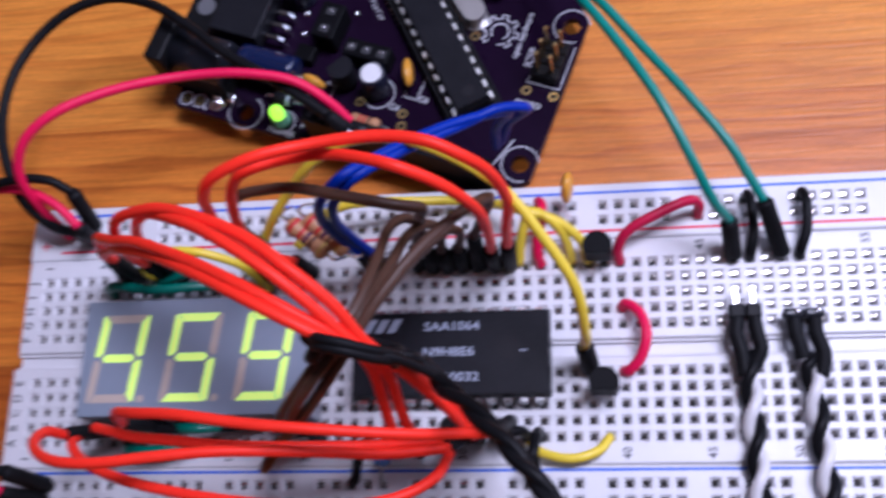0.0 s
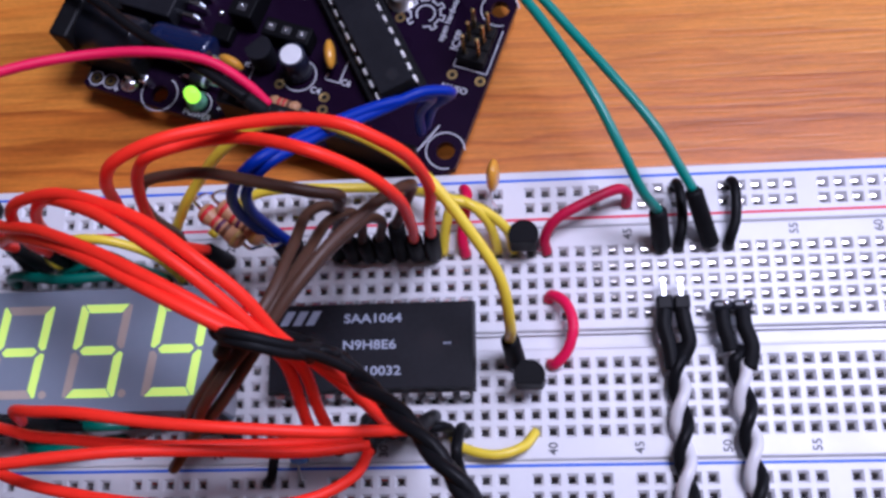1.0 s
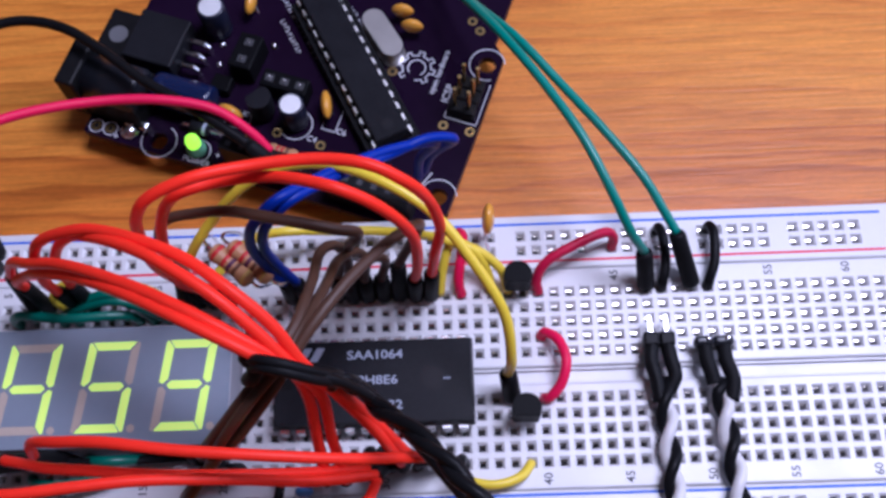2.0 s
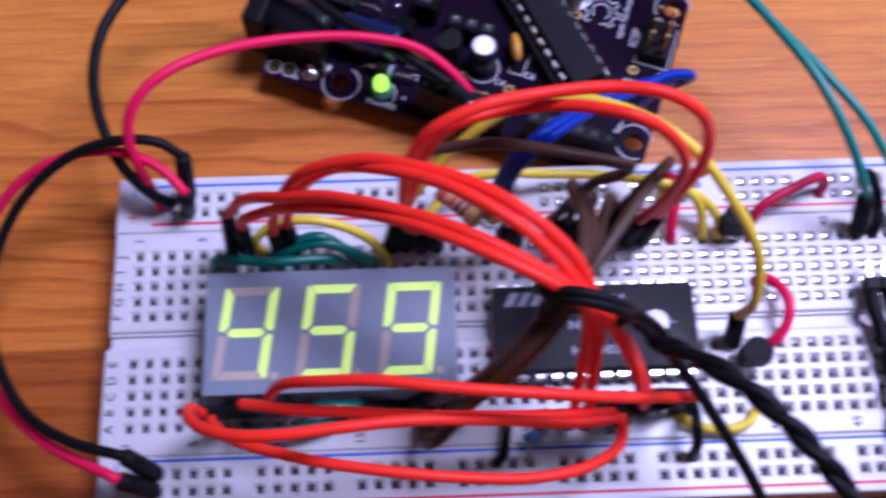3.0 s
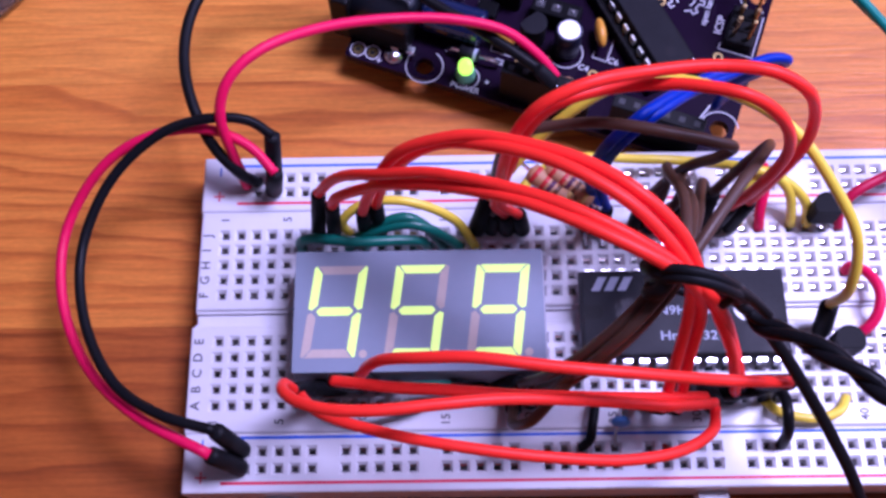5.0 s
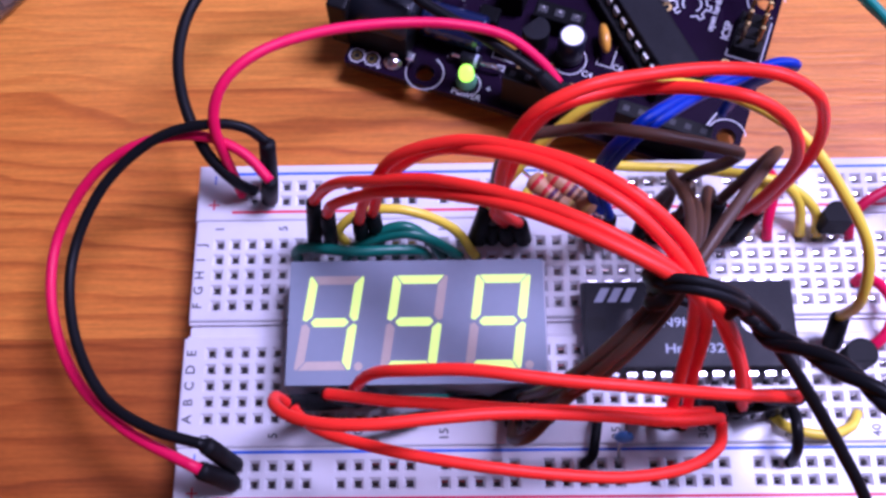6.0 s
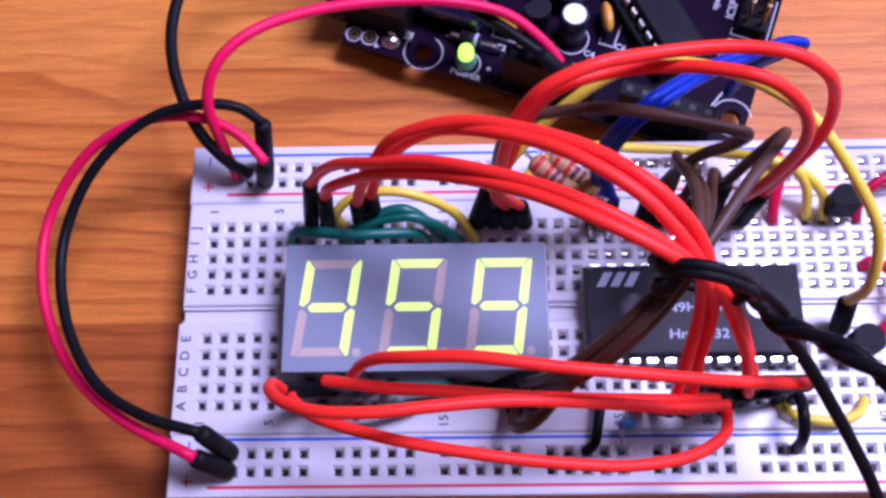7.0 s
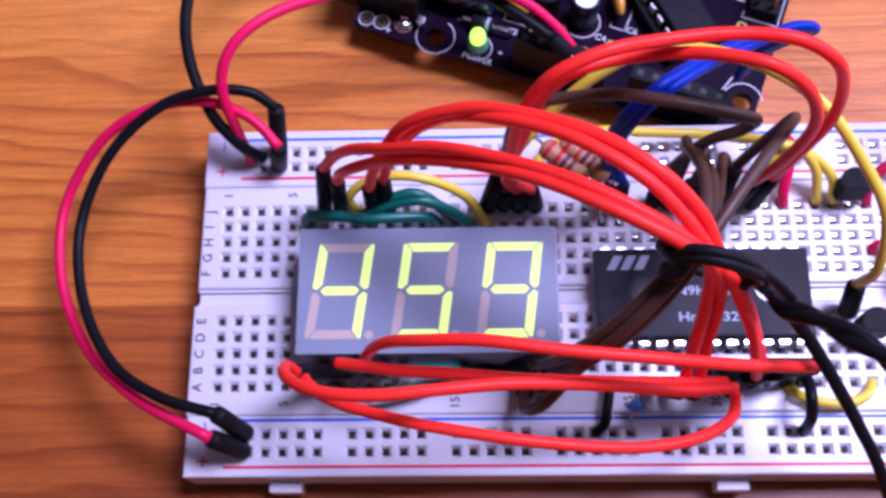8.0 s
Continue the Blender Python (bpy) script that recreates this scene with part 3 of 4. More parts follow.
jumper(RED, PVC_RED, [(19.0, 27.1, 14.0), (20.3, 25.8, 19.9), (24.7, 24.4, 26.2), (29.0, 22.4, 32.0), (36.5, 19.3, 38.1), (46.4, 14.1, 44.5), (56.3, 8.7, 46.1), (63.4, 5.4, 43.6), (67.8, 4.5, 33.6), (68.2, 0.2, 21.2), (68.8, -3.5, 10.1)], J(8), A(27), group="red segment wires")
jumper(RED, PVC_RED, [(23.4, 26.8, 12.0), (24.7, 25.5, 20.4), (27.2, 24.9, 30.0), (30.5, 24.9, 37.1), (35.4, 24.6, 41.0), (40.3, 23.8, 43.3), (52.3, 18.4, 47.4), (59.2, 13.4, 47.9), (63.9, 9.7, 44.6), (66.7, 6.4, 39.4), (70.3, 4.1, 31.5), (74.1, 1.3, 22.1), (76.9, -1.3, 10.8)], J(10), A(30), group="red segment wires")
jumper(RED, PVC_RED, [(25.4, 27.9, 12.0), (27.7, 26.9, 24.2), (31.5, 26.2, 32.8), (35.0, 25.5, 37.5), (38.5, 23.8, 41.4), (44.9, 20.6, 45.6), (50.8, 17.0, 48.3), (57.6, 12.4, 48.1), (62.4, 8.6, 44.9), (65.9, 5.6, 40.5), (70.5, 4.2, 32.8), (74.4, 2.2, 22.1), (78.0, -0.1, 10.6)], J(11), A(31), group="red segment wires")
jumper("red flexible jumper wire in a wide arch behind the chip", PVC_RED, [(44.4, 26.4, 15.0), (43.6, 24.4, 29.9), (44.4, 24.9, 37.8), (45.6, 25.1, 43.5), (48.1, 25.8, 47.7), (53.7, 27.6, 49.4), (60.8, 29.7, 48.0), (69.3, 30.4, 47.9), (75.9, 29.1, 48.4), (79.8, 27.8, 46.6), (82.6, 27.7, 41.1), (84.1, 27.3, 31.9), (82.9, 27.2, 21.6), (82.0, 28.0, 11.0)], J(20), J(33), group="red arch wires", sleeve=8.5, plug_radius=1.35)
jumper("red flexible jumper wire in a wide arch behind the chip", PVC_RED, [(43.3, 26.6, 14.9), (45.0, 26.5, 28.6), (46.5, 27.5, 35.9), (48.4, 28.0, 40.6), (51.1, 28.1, 44.1), (55.7, 29.5, 44.0), (61.3, 29.6, 45.0), (66.9, 27.7, 47.9), (72.4, 25.6, 49.0), (76.9, 24.7, 45.2), (80.3, 24.5, 36.7), (80.3, 25.9, 20.8), (79.3, 27.6, 10.2)], J(19), J(32), group="red arch wires", sleeve=8.5, plug_radius=1.35)
jumper("red flexible jumper wire looping low before the display", PVC_RED, [(23.5, 0.7, 14.3), (25.1, 0.9, 19.6), (27.7, 0.5, 24.9), (32.2, -0.4, 29.1), (39.4, -1.2, 32.1), (49.1, -2.6, 32.6), (59.6, -3.4, 31.6), (70.7, -3.6, 28.2), (81.1, -2.7, 22.7)], A(11, 1), A(33, 1), group="red lower wires")
jumper("red flexible jumper wire looping low before the display", PVC_RED, [(20.0, -0.1, 16.0), (23.4, -1.0, 18.1), (28.5, -2.4, 21.4), (35.8, -3.4, 23.8), (43.9, -4.3, 24.6), (52.5, -4.3, 22.7), (63.5, -3.5, 17.9), (72.3, -2.3, 12.4)], A(10, 1), A(30, 1), group="red lower wires")
jumper("red flexible jumper wire curling out before the display", PVC_RED, [(14.3, -0.9, 14.3), (13.6, -1.0, 18.3), (14.1, -2.9, 22.2), (16.8, -5.2, 25.7), (21.3, -6.8, 28.4), (27.4, -7.2, 29.6), (34.8, -6.5, 29.4), (43.4, -5.6, 27.9), (54.9, -5.2, 24.4), (65.5, -4.9, 19.0), (73.4, -3.3, 12.9)], A(8, 1), A(31, 1), group="red lower wires")
jumper("red flexible jumper wire in a long loop towards the near rail", PVC_RED, [(14.8, -0.1, 10.0), (15.6, -2.1, 14.1), (18.9, -5.0, 17.1), (27.9, -8.5, 21.1), (39.0, -10.8, 22.2), (50.0, -12.0, 21.2), (59.8, -12.1, 19.3), (67.6, -10.5, 17.4), (72.1, -7.6, 15.4), (73.5, -4.0, 12.3)], A(9, 1), A(29, 1), group="red lower wires")

BROWN = "brown flexible jumper wire running down through the tied bundle"
jumper(BROWN, PVC_BROWN, [(76.7, 29.6, 11.0), (79.6, 30.4, 19.7), (81.0, 30.0, 26.3), (78.2, 25.7, 32.9), (73.1, 19.1, 37.1), (67.3, 11.1, 38.0), (62.6, 4.6, 35.4), (57.0, -0.1, 29.0), (51.6, -2.5, 21.3), (47.3, -6.1, 16.1), (45.1, -5.3, 10.2), (45.5, -2.2, 5.9)], J(31), A(19), radius=0.8, group="brown digit wires", plug_radius=1.4)
jumper(BROWN, PVC_BROWN, [(73.8, 28.6, 8.0), (74.9, 29.5, 13.1), (73.7, 28.6, 17.2), (71.7, 24.2, 23.1), (69.0, 17.1, 31.1), (65.2, 9.0, 36.6), (60.5, 3.1, 37.1), (55.6, -0.6, 31.1), (51.9, -1.6, 22.1), (49.0, -0.3, 9.2)], J(30), A(20), radius=0.76, group="brown digit wires", plug_radius=1.4)
jumper(BROWN, PVC_BROWN, [(68.7, 28.6, 8.0), (69.1, 29.8, 15.3), (68.0, 29.5, 20.6), (66.8, 26.2, 26.4), (66.8, 18.4, 34.6), (64.7, 10.0, 38.5), (59.7, 4.0, 36.6), (53.9, 0.2, 29.0), (49.6, -0.6, 19.7), (46.6, 0.9, 8.1)], J(28), A(18, 1), radius=0.76, group="brown digit wires", plug_radius=1.4)
jumper(BROWN, PVC_BROWN, [(71.1, 28.4, 8.0), (71.9, 29.7, 14.1), (70.8, 29.3, 18.2), (69.0, 26.0, 23.5), (68.3, 18.8, 32.2), (65.0, 9.6, 37.8), (59.5, 3.6, 34.2), (54.1, -0.1, 27.2), (50.2, -2.6, 17.3), (50.3, -1.3, 7.0)], J(29), A(21), radius=0.76, group="brown digit wires", plug_radius=1.4)
jumper("brown flexible jumper wire in a flat arch behind the chip", PVC_BROWN, [(43.6, 28.8, 12.0), (43.3, 28.3, 21.7), (44.3, 28.7, 29.5), (46.3, 29.3, 33.0), (50.7, 29.2, 35.0), (56.1, 28.2, 37.6), (63.1, 25.8, 40.0), (70.6, 24.5, 38.9), (73.1, 24.8, 36.9), (72.5, 25.5, 32.7), (70.8, 27.8, 25.3), (69.5, 29.7, 17.0), (66.6, 29.8, 6.8)], J(18), J(27), radius=0.8, sleeve=7.5)
for k, (dx, dy, lift) in enumerate(((0, 0, 0), (2.0, 0.9, -1.2))):
    blue_line = [(79.9 + dx * 0.4, 46.9 + dy, 6.0), (80.6 + dx, 46.4 + dy, 14), (83.4 + dx * 1.4, 44.2 + dy * 0.6, 24.0), (80.6 + dx, 42.8 + dy, 26.4)]
    blue_line += [(x + dx * 0.8, y + 1.2 + dy * 0.4, z + lift) for x, y, z in ((75.4, 39.3, 28.5), (68.0, 33.9, 33.0), (61.9, 28.6, 36.5), (58.3, 26.7, 33.0), (56.7, 26.4, 26.0), (57.1, 26.6, 18.5), (58.9, 26.2, 11.0))]
    jumper("blue flexible jumper wire from the purple board to the breadboard", PVC_BLUE, blue_line, None, J(24 + k), radius=0.8, group="blue bus wires")
jumper("yellow flexible jumper wire in a high arch beside the red ones", PVC_YELLOW, [(42.6, 29.3, 11.0), (44.6, 30.8, 14.5), (46.8, 32.2, 18.0), (49.7, 34.1, 21.3), (53.2, 35.4, 25.8), (56.3, 36.4, 28.6), (60.4, 37.4, 31.0), (67.8, 37.3, 32.3), (76.2, 33.6, 33.6), (83.1, 29.3, 31.9), (88.4, 23.3, 28.3), (92.6, 17.3, 23.3), (93.6, 12.4, 15.3), (93.2, 12.5, 7.8)], J(17), (93.98, 10.16, 0.0), plug_radius=1.5)
jumper("yellow wire lying along the far power rail", PVC_YELLOW, [(46.4, 31.0, 5), (50.0, 35.0, 6), (54.0, 36.9, 7.2), (58.8, 37.4, 7.6), (66.0, 38.4, 4.6), (73.0, 38.6, 3.4), (78.5, 37.4, 4.6), (83.3, 34.9, 8.2), (89.3, 33.0, 7.1), (93.0, 30.6, 4.2), (93.98, 28.2, 0.4)], radius=0.8)
jumper("yellow wire bent down beside the transistor", PVC_YELLOW, [(82.8, 28.2, 0.4), (83.6, 31.5, 4.2), (85.2, 34.6, 7.2), (87.8, 33.4, 8.0), (90.2, 31.4, 5.6), (91.44, 28.2, 0.4)], radius=0.8)
staple("short yellow link wire arched behind the display", PVC_YELLOW, [(20.32, 27.94, 0), (19.5, 28.4, 4), (21.8, 29.5, 7), (26.6, 29.9, 9), (31.7, 29.4, 8.6), (37.4, 28.0, 5), (40.64, 25.4, 0)])
staple("short yellow link wire bowed beside the near rail", PVC_YELLOW, [(83.82, 0, 0), (85.4, -2.2, 1.6), (90.5, -3.6, 2.4), (94.6, -2.4, 1.8), (96.52, 0, 0)])
GREENS = "short dark green link wire arched behind the display"
staple(GREENS, PVC_GREEN, [(12.7, 25.4, 0), (12.8, 25.6, 2.6), (14.6, 25.6, 4.2), (22.1, 24.6, 5), (29.0, 25.1, 4.2), (32.2, 25.5, 2.6), (33.02, 25.4, 0)], 0.84)
staple(GREENS, PVC_GREEN, [(22.86, 25.4, 0), (23.6, 26.4, 3.6), (26.4, 27.5, 6), (29.9, 27.8, 7), (32.8, 26.9, 5.2), (35.56, 25.4, 0)], 0.84)
staple(GREENS, PVC_GREEN, [(20.32, 25.4, 0), (21.6, 25.9, 3.2), (25.4, 26.7, 5), (30.7, 26.9, 6.4), (34.4, 26.2, 4.6), (38.1, 25.4, 0)], 0.84)
staple("short dark green link wire before the display", PVC_GREEN, [(27.94, 2.54, 0), (28.4, 1.4, 5), (31.6, 0.9, 7.4), (35.2, 1.2, 6.2), (38.1, 2.54, 0)], 0.84)
staple("short dark green link wire before the display", PVC_GREEN, [(17.78, -0.1, 0), (19.8, -1.6, 3.6), (23.4, -2.2, 4.8), (27.6, -1.8, 5), (31.4, -0.8, 3.4), (33.02, 0, 0)], 0.84)
staple("short black link wire before the display", PVC_BLACK, [(20.32, 2.54, 0), (21.6, 1.6, 4.6), (27, 1.0, 6.4), (36, 1.2, 5.6), (43.18, 2.54, 0)], 0.7)
staple("short black link wire to the near power rail", PVC_BLACK, [(58.42, 0, 0), (57.9, -1.6, 2.2), (57.4, -4.2, 2.4), (57.0, -6.2, 1.6), (55.88, -7.1, 0)], 0.75)
staple("arched black link wire to the near power rail", PVC_BLACK, [(86.1, 0, 0), (85.7, 0.4, 2.8), (85.4, -1.4, 6.2), (85.2, -3.8, 7.2), (85.5, -6.0, 5.2), (85.8, -7.1, 0)], 0.85)
staple("short black link wire beside the driver chip", PVC_BLACK, [(78.74, 0, 0), (79.3, -0.3, 5.2), (80.8, -0.4, 7.0), (82.4, 0.0, 6.6), (83.6, 0.2, 4.2), (83.82, 0, 0)], 0.85)
for x0, x1 in ((119.38, 119.5), (127.0, 127.9)):
    staple("short black link wire from the far rail into the top row", PVC_BLACK, [(x1, 38.0, 0), (x1, 37.9, 2.2), (x1 + 0.3, 36.4, 3.2), ((x0 + x1) / 2 + 0.5, 31.5, 2.8), (x0, 28.6, 1.8), (x0, 27.94, 0)], 0.84)
staple("dark red link wire from the transistor to the far rail", PVC_DARKRED, [(99.06, 27.94, 0), (98.8, 29.4, 2.4), (100.2, 31.4, 4.6), (105.6, 34.2, 5.6), (110.6, 36.4, 4.6), (111.8, 36.2, 2.8), (111.76, 35.43, 0)], 0.84)
staple("crimson link wire bowed across the breadboard channel", PVC_PINK, [(99.06, 20.32, 0), (99.6, 20.6, 1.6), (101.6, 18.8, 3.2), (102.6, 15.2, 4.0), (101.6, 11.6, 3.0), (99.8, 9.9, 1.6), (99.06, 10.16, 0)], 0.84)
staple("crimson link wire from the far rail into the top row", PVC_PINK, [(86.36, 38.0, 0), (86.3, 38.0, 2.8), (86.9, 36.6, 4.6), (86.6, 33.0, 5.2), (86.0, 29.6, 2.8), (86.36, 27.94, 0)], 0.84)

# the pair of long green wires, the feed wires and the rail-to-rail loop
jumper("long teal-green jumper wire leaving over the desk", PVC_TEAL, [(115.7, 31.3, 8.6), (113.1, 32.2, 14.2), (110.4, 36.4, 18.4), (106.3, 44.8, 21.2), (100.9, 54.6, 21.3), (95.1, 64.0, 20.5), (88.5, 76.7, 14.0), (81.6, 90.0, 5.1), (62.5, 115.1, -4.8), (33.3, 144.0, -6.2)], (116.84, 27.94, 0.0), group="long green wires", radius=0.76, plug_radius=1.45)
jumper("long teal-green jumper wire leaving over the desk", PVC_TEAL, [(121.0, 34.1, 9.1), (118.9, 37.5, 10.9), (116.0, 42.4, 12.8), (110.3, 50.3, 14.0), (103.8, 59.3, 13.9), (97.2, 68.3, 13.8), (89.3, 80.6, 7.6), (82.8, 93.6, 0.6), (65.3, 117.3, -7.2), (35.6, 146.0, -6.6)], (124.46, 27.94, 0.0), group="long green wires", radius=0.76, plug_radius=1.45)
jumper("crimson feed wire from the purple board to the far rail", PVC_PINK, [(3.4, 36.2, 0.9), (2.5, 38.2, 9.2), (1.7, 41.0, 15.4), (2.4, 43.7, 18.4), (4.4, 46.6, 20.2), (8.8, 50.3, 20.7), (16.7, 55.1, 18.2), (27.6, 59.1, 14.3), (37.8, 59.9, 12.5), (46.1, 58.9, 10.3), (51.8, 55.8, 7.2), (54.5, 53.6, 4.6)], radius=0.85)
jumper("black feed wire arching in from the purple board", PVC_BLACK, [(5.2, 36.8, 1.0), (3.2, 36.2, 6.0), (-0.6, 39.4, 10.0), (-4.2, 47.0, 12.0), (-5.6, 55.0, 12.5), (-4.6, 63.0, 12.5), (-0.8, 70.0, 12.5), (5.0, 75.0, 12.5), (11.6, 77.0, 12.0), (18.6, 75.6, 11.6), (26.4, 70.6, 11.2), (33.2, 65.3, 10.2), (41.0, 60.6, 9.2), (47.3, 56.4, 8.2), (51.2, 53.8, 7.2)], end=(54.6, 51.6, 4.4), radius=0.92, plug_radius=1.35)
jumper("black wire looping over the desk between the two rails", PVC_BLACK, [(9.1, 39.9, 12.0), (5.9, 41.4, 14.0), (0.8, 41.6, 14.9), (-7.2, 39.9, 13.9), (-15.5, 33.4, 11.1), (-20.0, 23.0, 8.1), (-18.5, 11.7, 8.2), (-12.8, 1.6, 9.2), (-5.0, -3.6, 11.2), (3.0, -6.0, 11.1)], (7.62, 38.0, 0.0), (5.08, -7.1, 0.0), radius=0.82, plug_radius=1.4)
jumper("crimson wire looping over the desk between the two rails", PVC_PINK, [(9.3, 34.8, 9.0), (5.4, 38.5, 11.2), (-0.4, 40.8, 12.3), (-8.4, 40.4, 12.3), (-17.2, 36.9, 9.4), (-24.2, 27.8, 4.3), (-24.1, 17.0, 3.4), (-19.1, 5.9, 4.2), (-9.7, -2.9, 8.1), (1.9, -9.0, 9.0)], (7.62, 35.43, 0.0), (5.08, -9.67, 0.0), radius=0.82, plug_radius=1.4)

# black cables out of the bundle and the tie round it
def twisted_cable(label, line, strands=2, off=0.56, radius=0.68, pitch=13.0):
    """A cable of loosely twisted black strands along a line."""
    root = thing("cable", label, "cable")
    path = curve(line, 10)
    for n in range(strands):
        run, pts = 0.0, []
        for i, c in enumerate(path):
            if i:
                run += (path[i] - path[i - 1]).length
            d = (path[min(i + 1, len(path) - 1)] - path[max(i - 1, 0)]).normalized()
            u = d.cross(Vector((0, 0, 1))).normalized()
            w = u.cross(d)
            a = 2 * math.pi * (run / pitch + n / strands) + 0.5 * math.sin(run / 5.0)
            pts.append(c + (u * math.cos(a) + w * math.sin(a)) * off)
        part("strand", tube(pts, [radius * (1 + 0.45 * i / len(pts)) for i in range(len(pts))], 10), PVC_BLACK, root, smooth=True)


twisted_cable("loosely twisted black cable leaving the tied bundle", [(69.8, 4.7, 35.5), (71.5, 4.9, 37.1), (72.7, 4.5, 34.9), (73.6, 4.4, 32.8), (74.9, 2.5, 32.8), (77.9, -0.1, 36.0), (83.6, -5.6, 39.9), (91.9, -16.0, 40.7), (105.0, -33.6, 29.2), (117.3, -62.1, 7.9)])
jumper("thin black wire leaving the tied bundle towards the near edge", PVC_BLACK, [(70.4, 5.2, 36.4), (73.6, 4.4, 33.4), (77.0, 1.4, 30.6), (80.6, -2.0, 26.6), (84.0, -5.6, 22.4), (87.4, -9.4, 18.0), (91.4, -14.6, 12.6), (98.0, -27.0, 0.0), (105.0, -53.0, -8.4)], radius=0.85, name="cable")
tie = thing("cable_tie", "black tape tie wound round the red and brown wires", "cable tie")
for k in range(2):
    o = (k - 0.5) * 0.9
    ring_line = [(60.9, 7.6, 36.6), (60.9, 5.6, 42.6), (62.8, 4.8, 45.6), (65.6, 4.1, 46.0), (68.8, 3.6, 44.0), (71.2, 4.2, 39.4), (70.2, 6.0, 33.4), (66.4, 7.4, 32.2), (62.6, 8.2, 33.4), (60.9, 7.6, 36.6)]
    part("winding", tube(curve([(x + o * 0.25, y - o, z - o * 0.45) for x, y, z in ring_line]), 0.68, 10), SLEEVE, tie, smooth=True)
part("knot", tube(curve([(59.9, 7.4, 41.0), (60.6, 6.0, 43.2), (61.8, 5.2, 43.6), (61.2, 4.0, 42.0), (60.2, 4.4, 40.0), (61.2, 5.8, 39.2)]), 0.95, 10), SLEEVE, tie, smooth=True)
part("tail", tube(curve([(68.8, 3.7, 43.2), (71.0, 3.6, 41.4), (73.2, 3.2, 38.8), (75.2, 2.4, 36.4)]), [0.8 - 0.01 * n for n in range(22)], 10), SLEEVE, tie, smooth=True)


# ---- loose components on the breadboard ----
def transistor(x, y, legs_y, label):
    root = thing("transistor", label, "transistor", "small transistors")
    outline = [(x + 2.3 * math.cos(radians(a)), y + 2.3 * math.sin(radians(a))) for a in range(-38, 219, 14)]
    bm = bmesh.new()
    lo = [bm.verts.new(V(px_, py_, 2.4)) for px_, py_ in outline]
    hi = [bm.verts.new(V(px_, py_, 7.2)) for px_, py_ in outline]
    bm.faces.new(hi)
    bm.faces.new(lo[::-1])
    for i in range(len(lo)):
        bm.faces.new((lo[i], lo[(i + 1) % len(lo)], hi[(i + 1) % len(lo)], hi[i]))
    bmesh.ops.bevel(bm, geom=[e for e in bm.edges if abs(e.verts[0].co.z - e.verts[1].co.z) < 1e-6], offset=0.15 * MM, segments=2, affect="EDGES")
    part("case", bm, CASE_BLACK, root)
    for k in (-1, 0, 1):
        part("leg", tube([(x + k * 1.27, y, 2.5), (x + k * 1.5, y - 0.3, 1.6), (x + k * 2.54, legs_y, 0.6), (x + k * 2.54, legs_y, -2)], 0.26, 8), TIN, root)


transistor(95.6, 28.8, 27.94, "small black transistor with a flat face, standing in the top row")
transistor(95.9, 7.2, 7.62, "small black transistor with a flat face, standing below the channel")


def resistor(a, b, lead_a, lead_b, bands, label):
    root = thing("resistor", label, "resistor", "small resistors")
    a, b = Vector(a), Vector(b)
    n = (b - a).length
    d = (b - a).normalized()
    prof = [(0.0, 0.55), (0.02, 1.05), (0.06, 1.42), (0.16, 1.56), (0.24, 1.46), (0.32, 1.28), (0.68, 1.28), (0.76, 1.46), (0.84, 1.56), (0.94, 1.42), (0.98, 1.05), (1.0, 0.55)]
    part("body", tube([a + d * n * t for t, _ in prof], [r for _, r in prof], 16), RESISTOR_TAN, root, smooth=True)
    for t, m, r in bands:
        part("band", tube([a + d * (n * t - 0.32), a + d * (n * t + 0.32)], r, 16), m, root, smooth=True)
    part("lead", tube(curve([a + d * 0.2, a - d * 1.2] + [Vector(q) for q in lead_a]), 0.28, 8), TIN, root)
    part("lead", tube(curve([b - d * 0.2, b + d * 1.2] + [Vector(q) for q in lead_b]), 0.28, 8), TIN, root)


BANDS = ((0.15, BAND_RED, 1.58), (0.37, BAND_RED, 1.31), (0.5, BAND_VIOLET, 1.31), (0.63, BAND_BROWN, 1.31), (0.86, BAND_GOLD, 1.58))
resistor((48.5, 31.3, 16.5), (54.6, 26.2, 15.0), [(46.0, 34.6, 12), (45.72, 37.6, 6), (45.72, 38.0, 0)], [(57.4, 29.4, 5), (58.42, 25.4, 0)], BANDS, "tan resistor with red bands leaning over the far rail")
resistor((51.2, 31.9, 16.5), (57.6, 26.5, 15.0), [(49.4, 35.6, 12), (50.6, 37.8, 6), (50.8, 38.0, 0)], [(60.6, 30.2, 5), (60.96, 25.4, 0)], BANDS, "tan resistor with red bands leaning over the far rail")


def bead_capacitor(name, label, x, y, z, length, thick, high, turn, material, legs=(), m=None):
    """A dipped ceramic capacitor: a flattened bead on two wire legs."""
    root = thing(name, label, "capacitor")
    bm = bmesh.new()
    bmesh.ops.create_uvsphere(bm, u_segments=18, v_segments=10, radius=1.0)
    q = at(x, y, z, turn, m)
    for v in bm.verts:
        c = v.co.copy()
        k = 1.0 + 0.12 * (1 - abs(c.z))
        v.co = V(*(q @ Vector((c.x * length / 2 * k, c.y * thick / 2, c.z * high / 2))))
    part("bead", bm, material, root, smooth=True)
    for leg in legs:
        part("leg", tube(curve([q @ Vector(leg[0])] + [Vector(p) if not m else m @ Vector(p) for p in leg[1:]], 4), 0.25, 8), TIN, root)
    return root


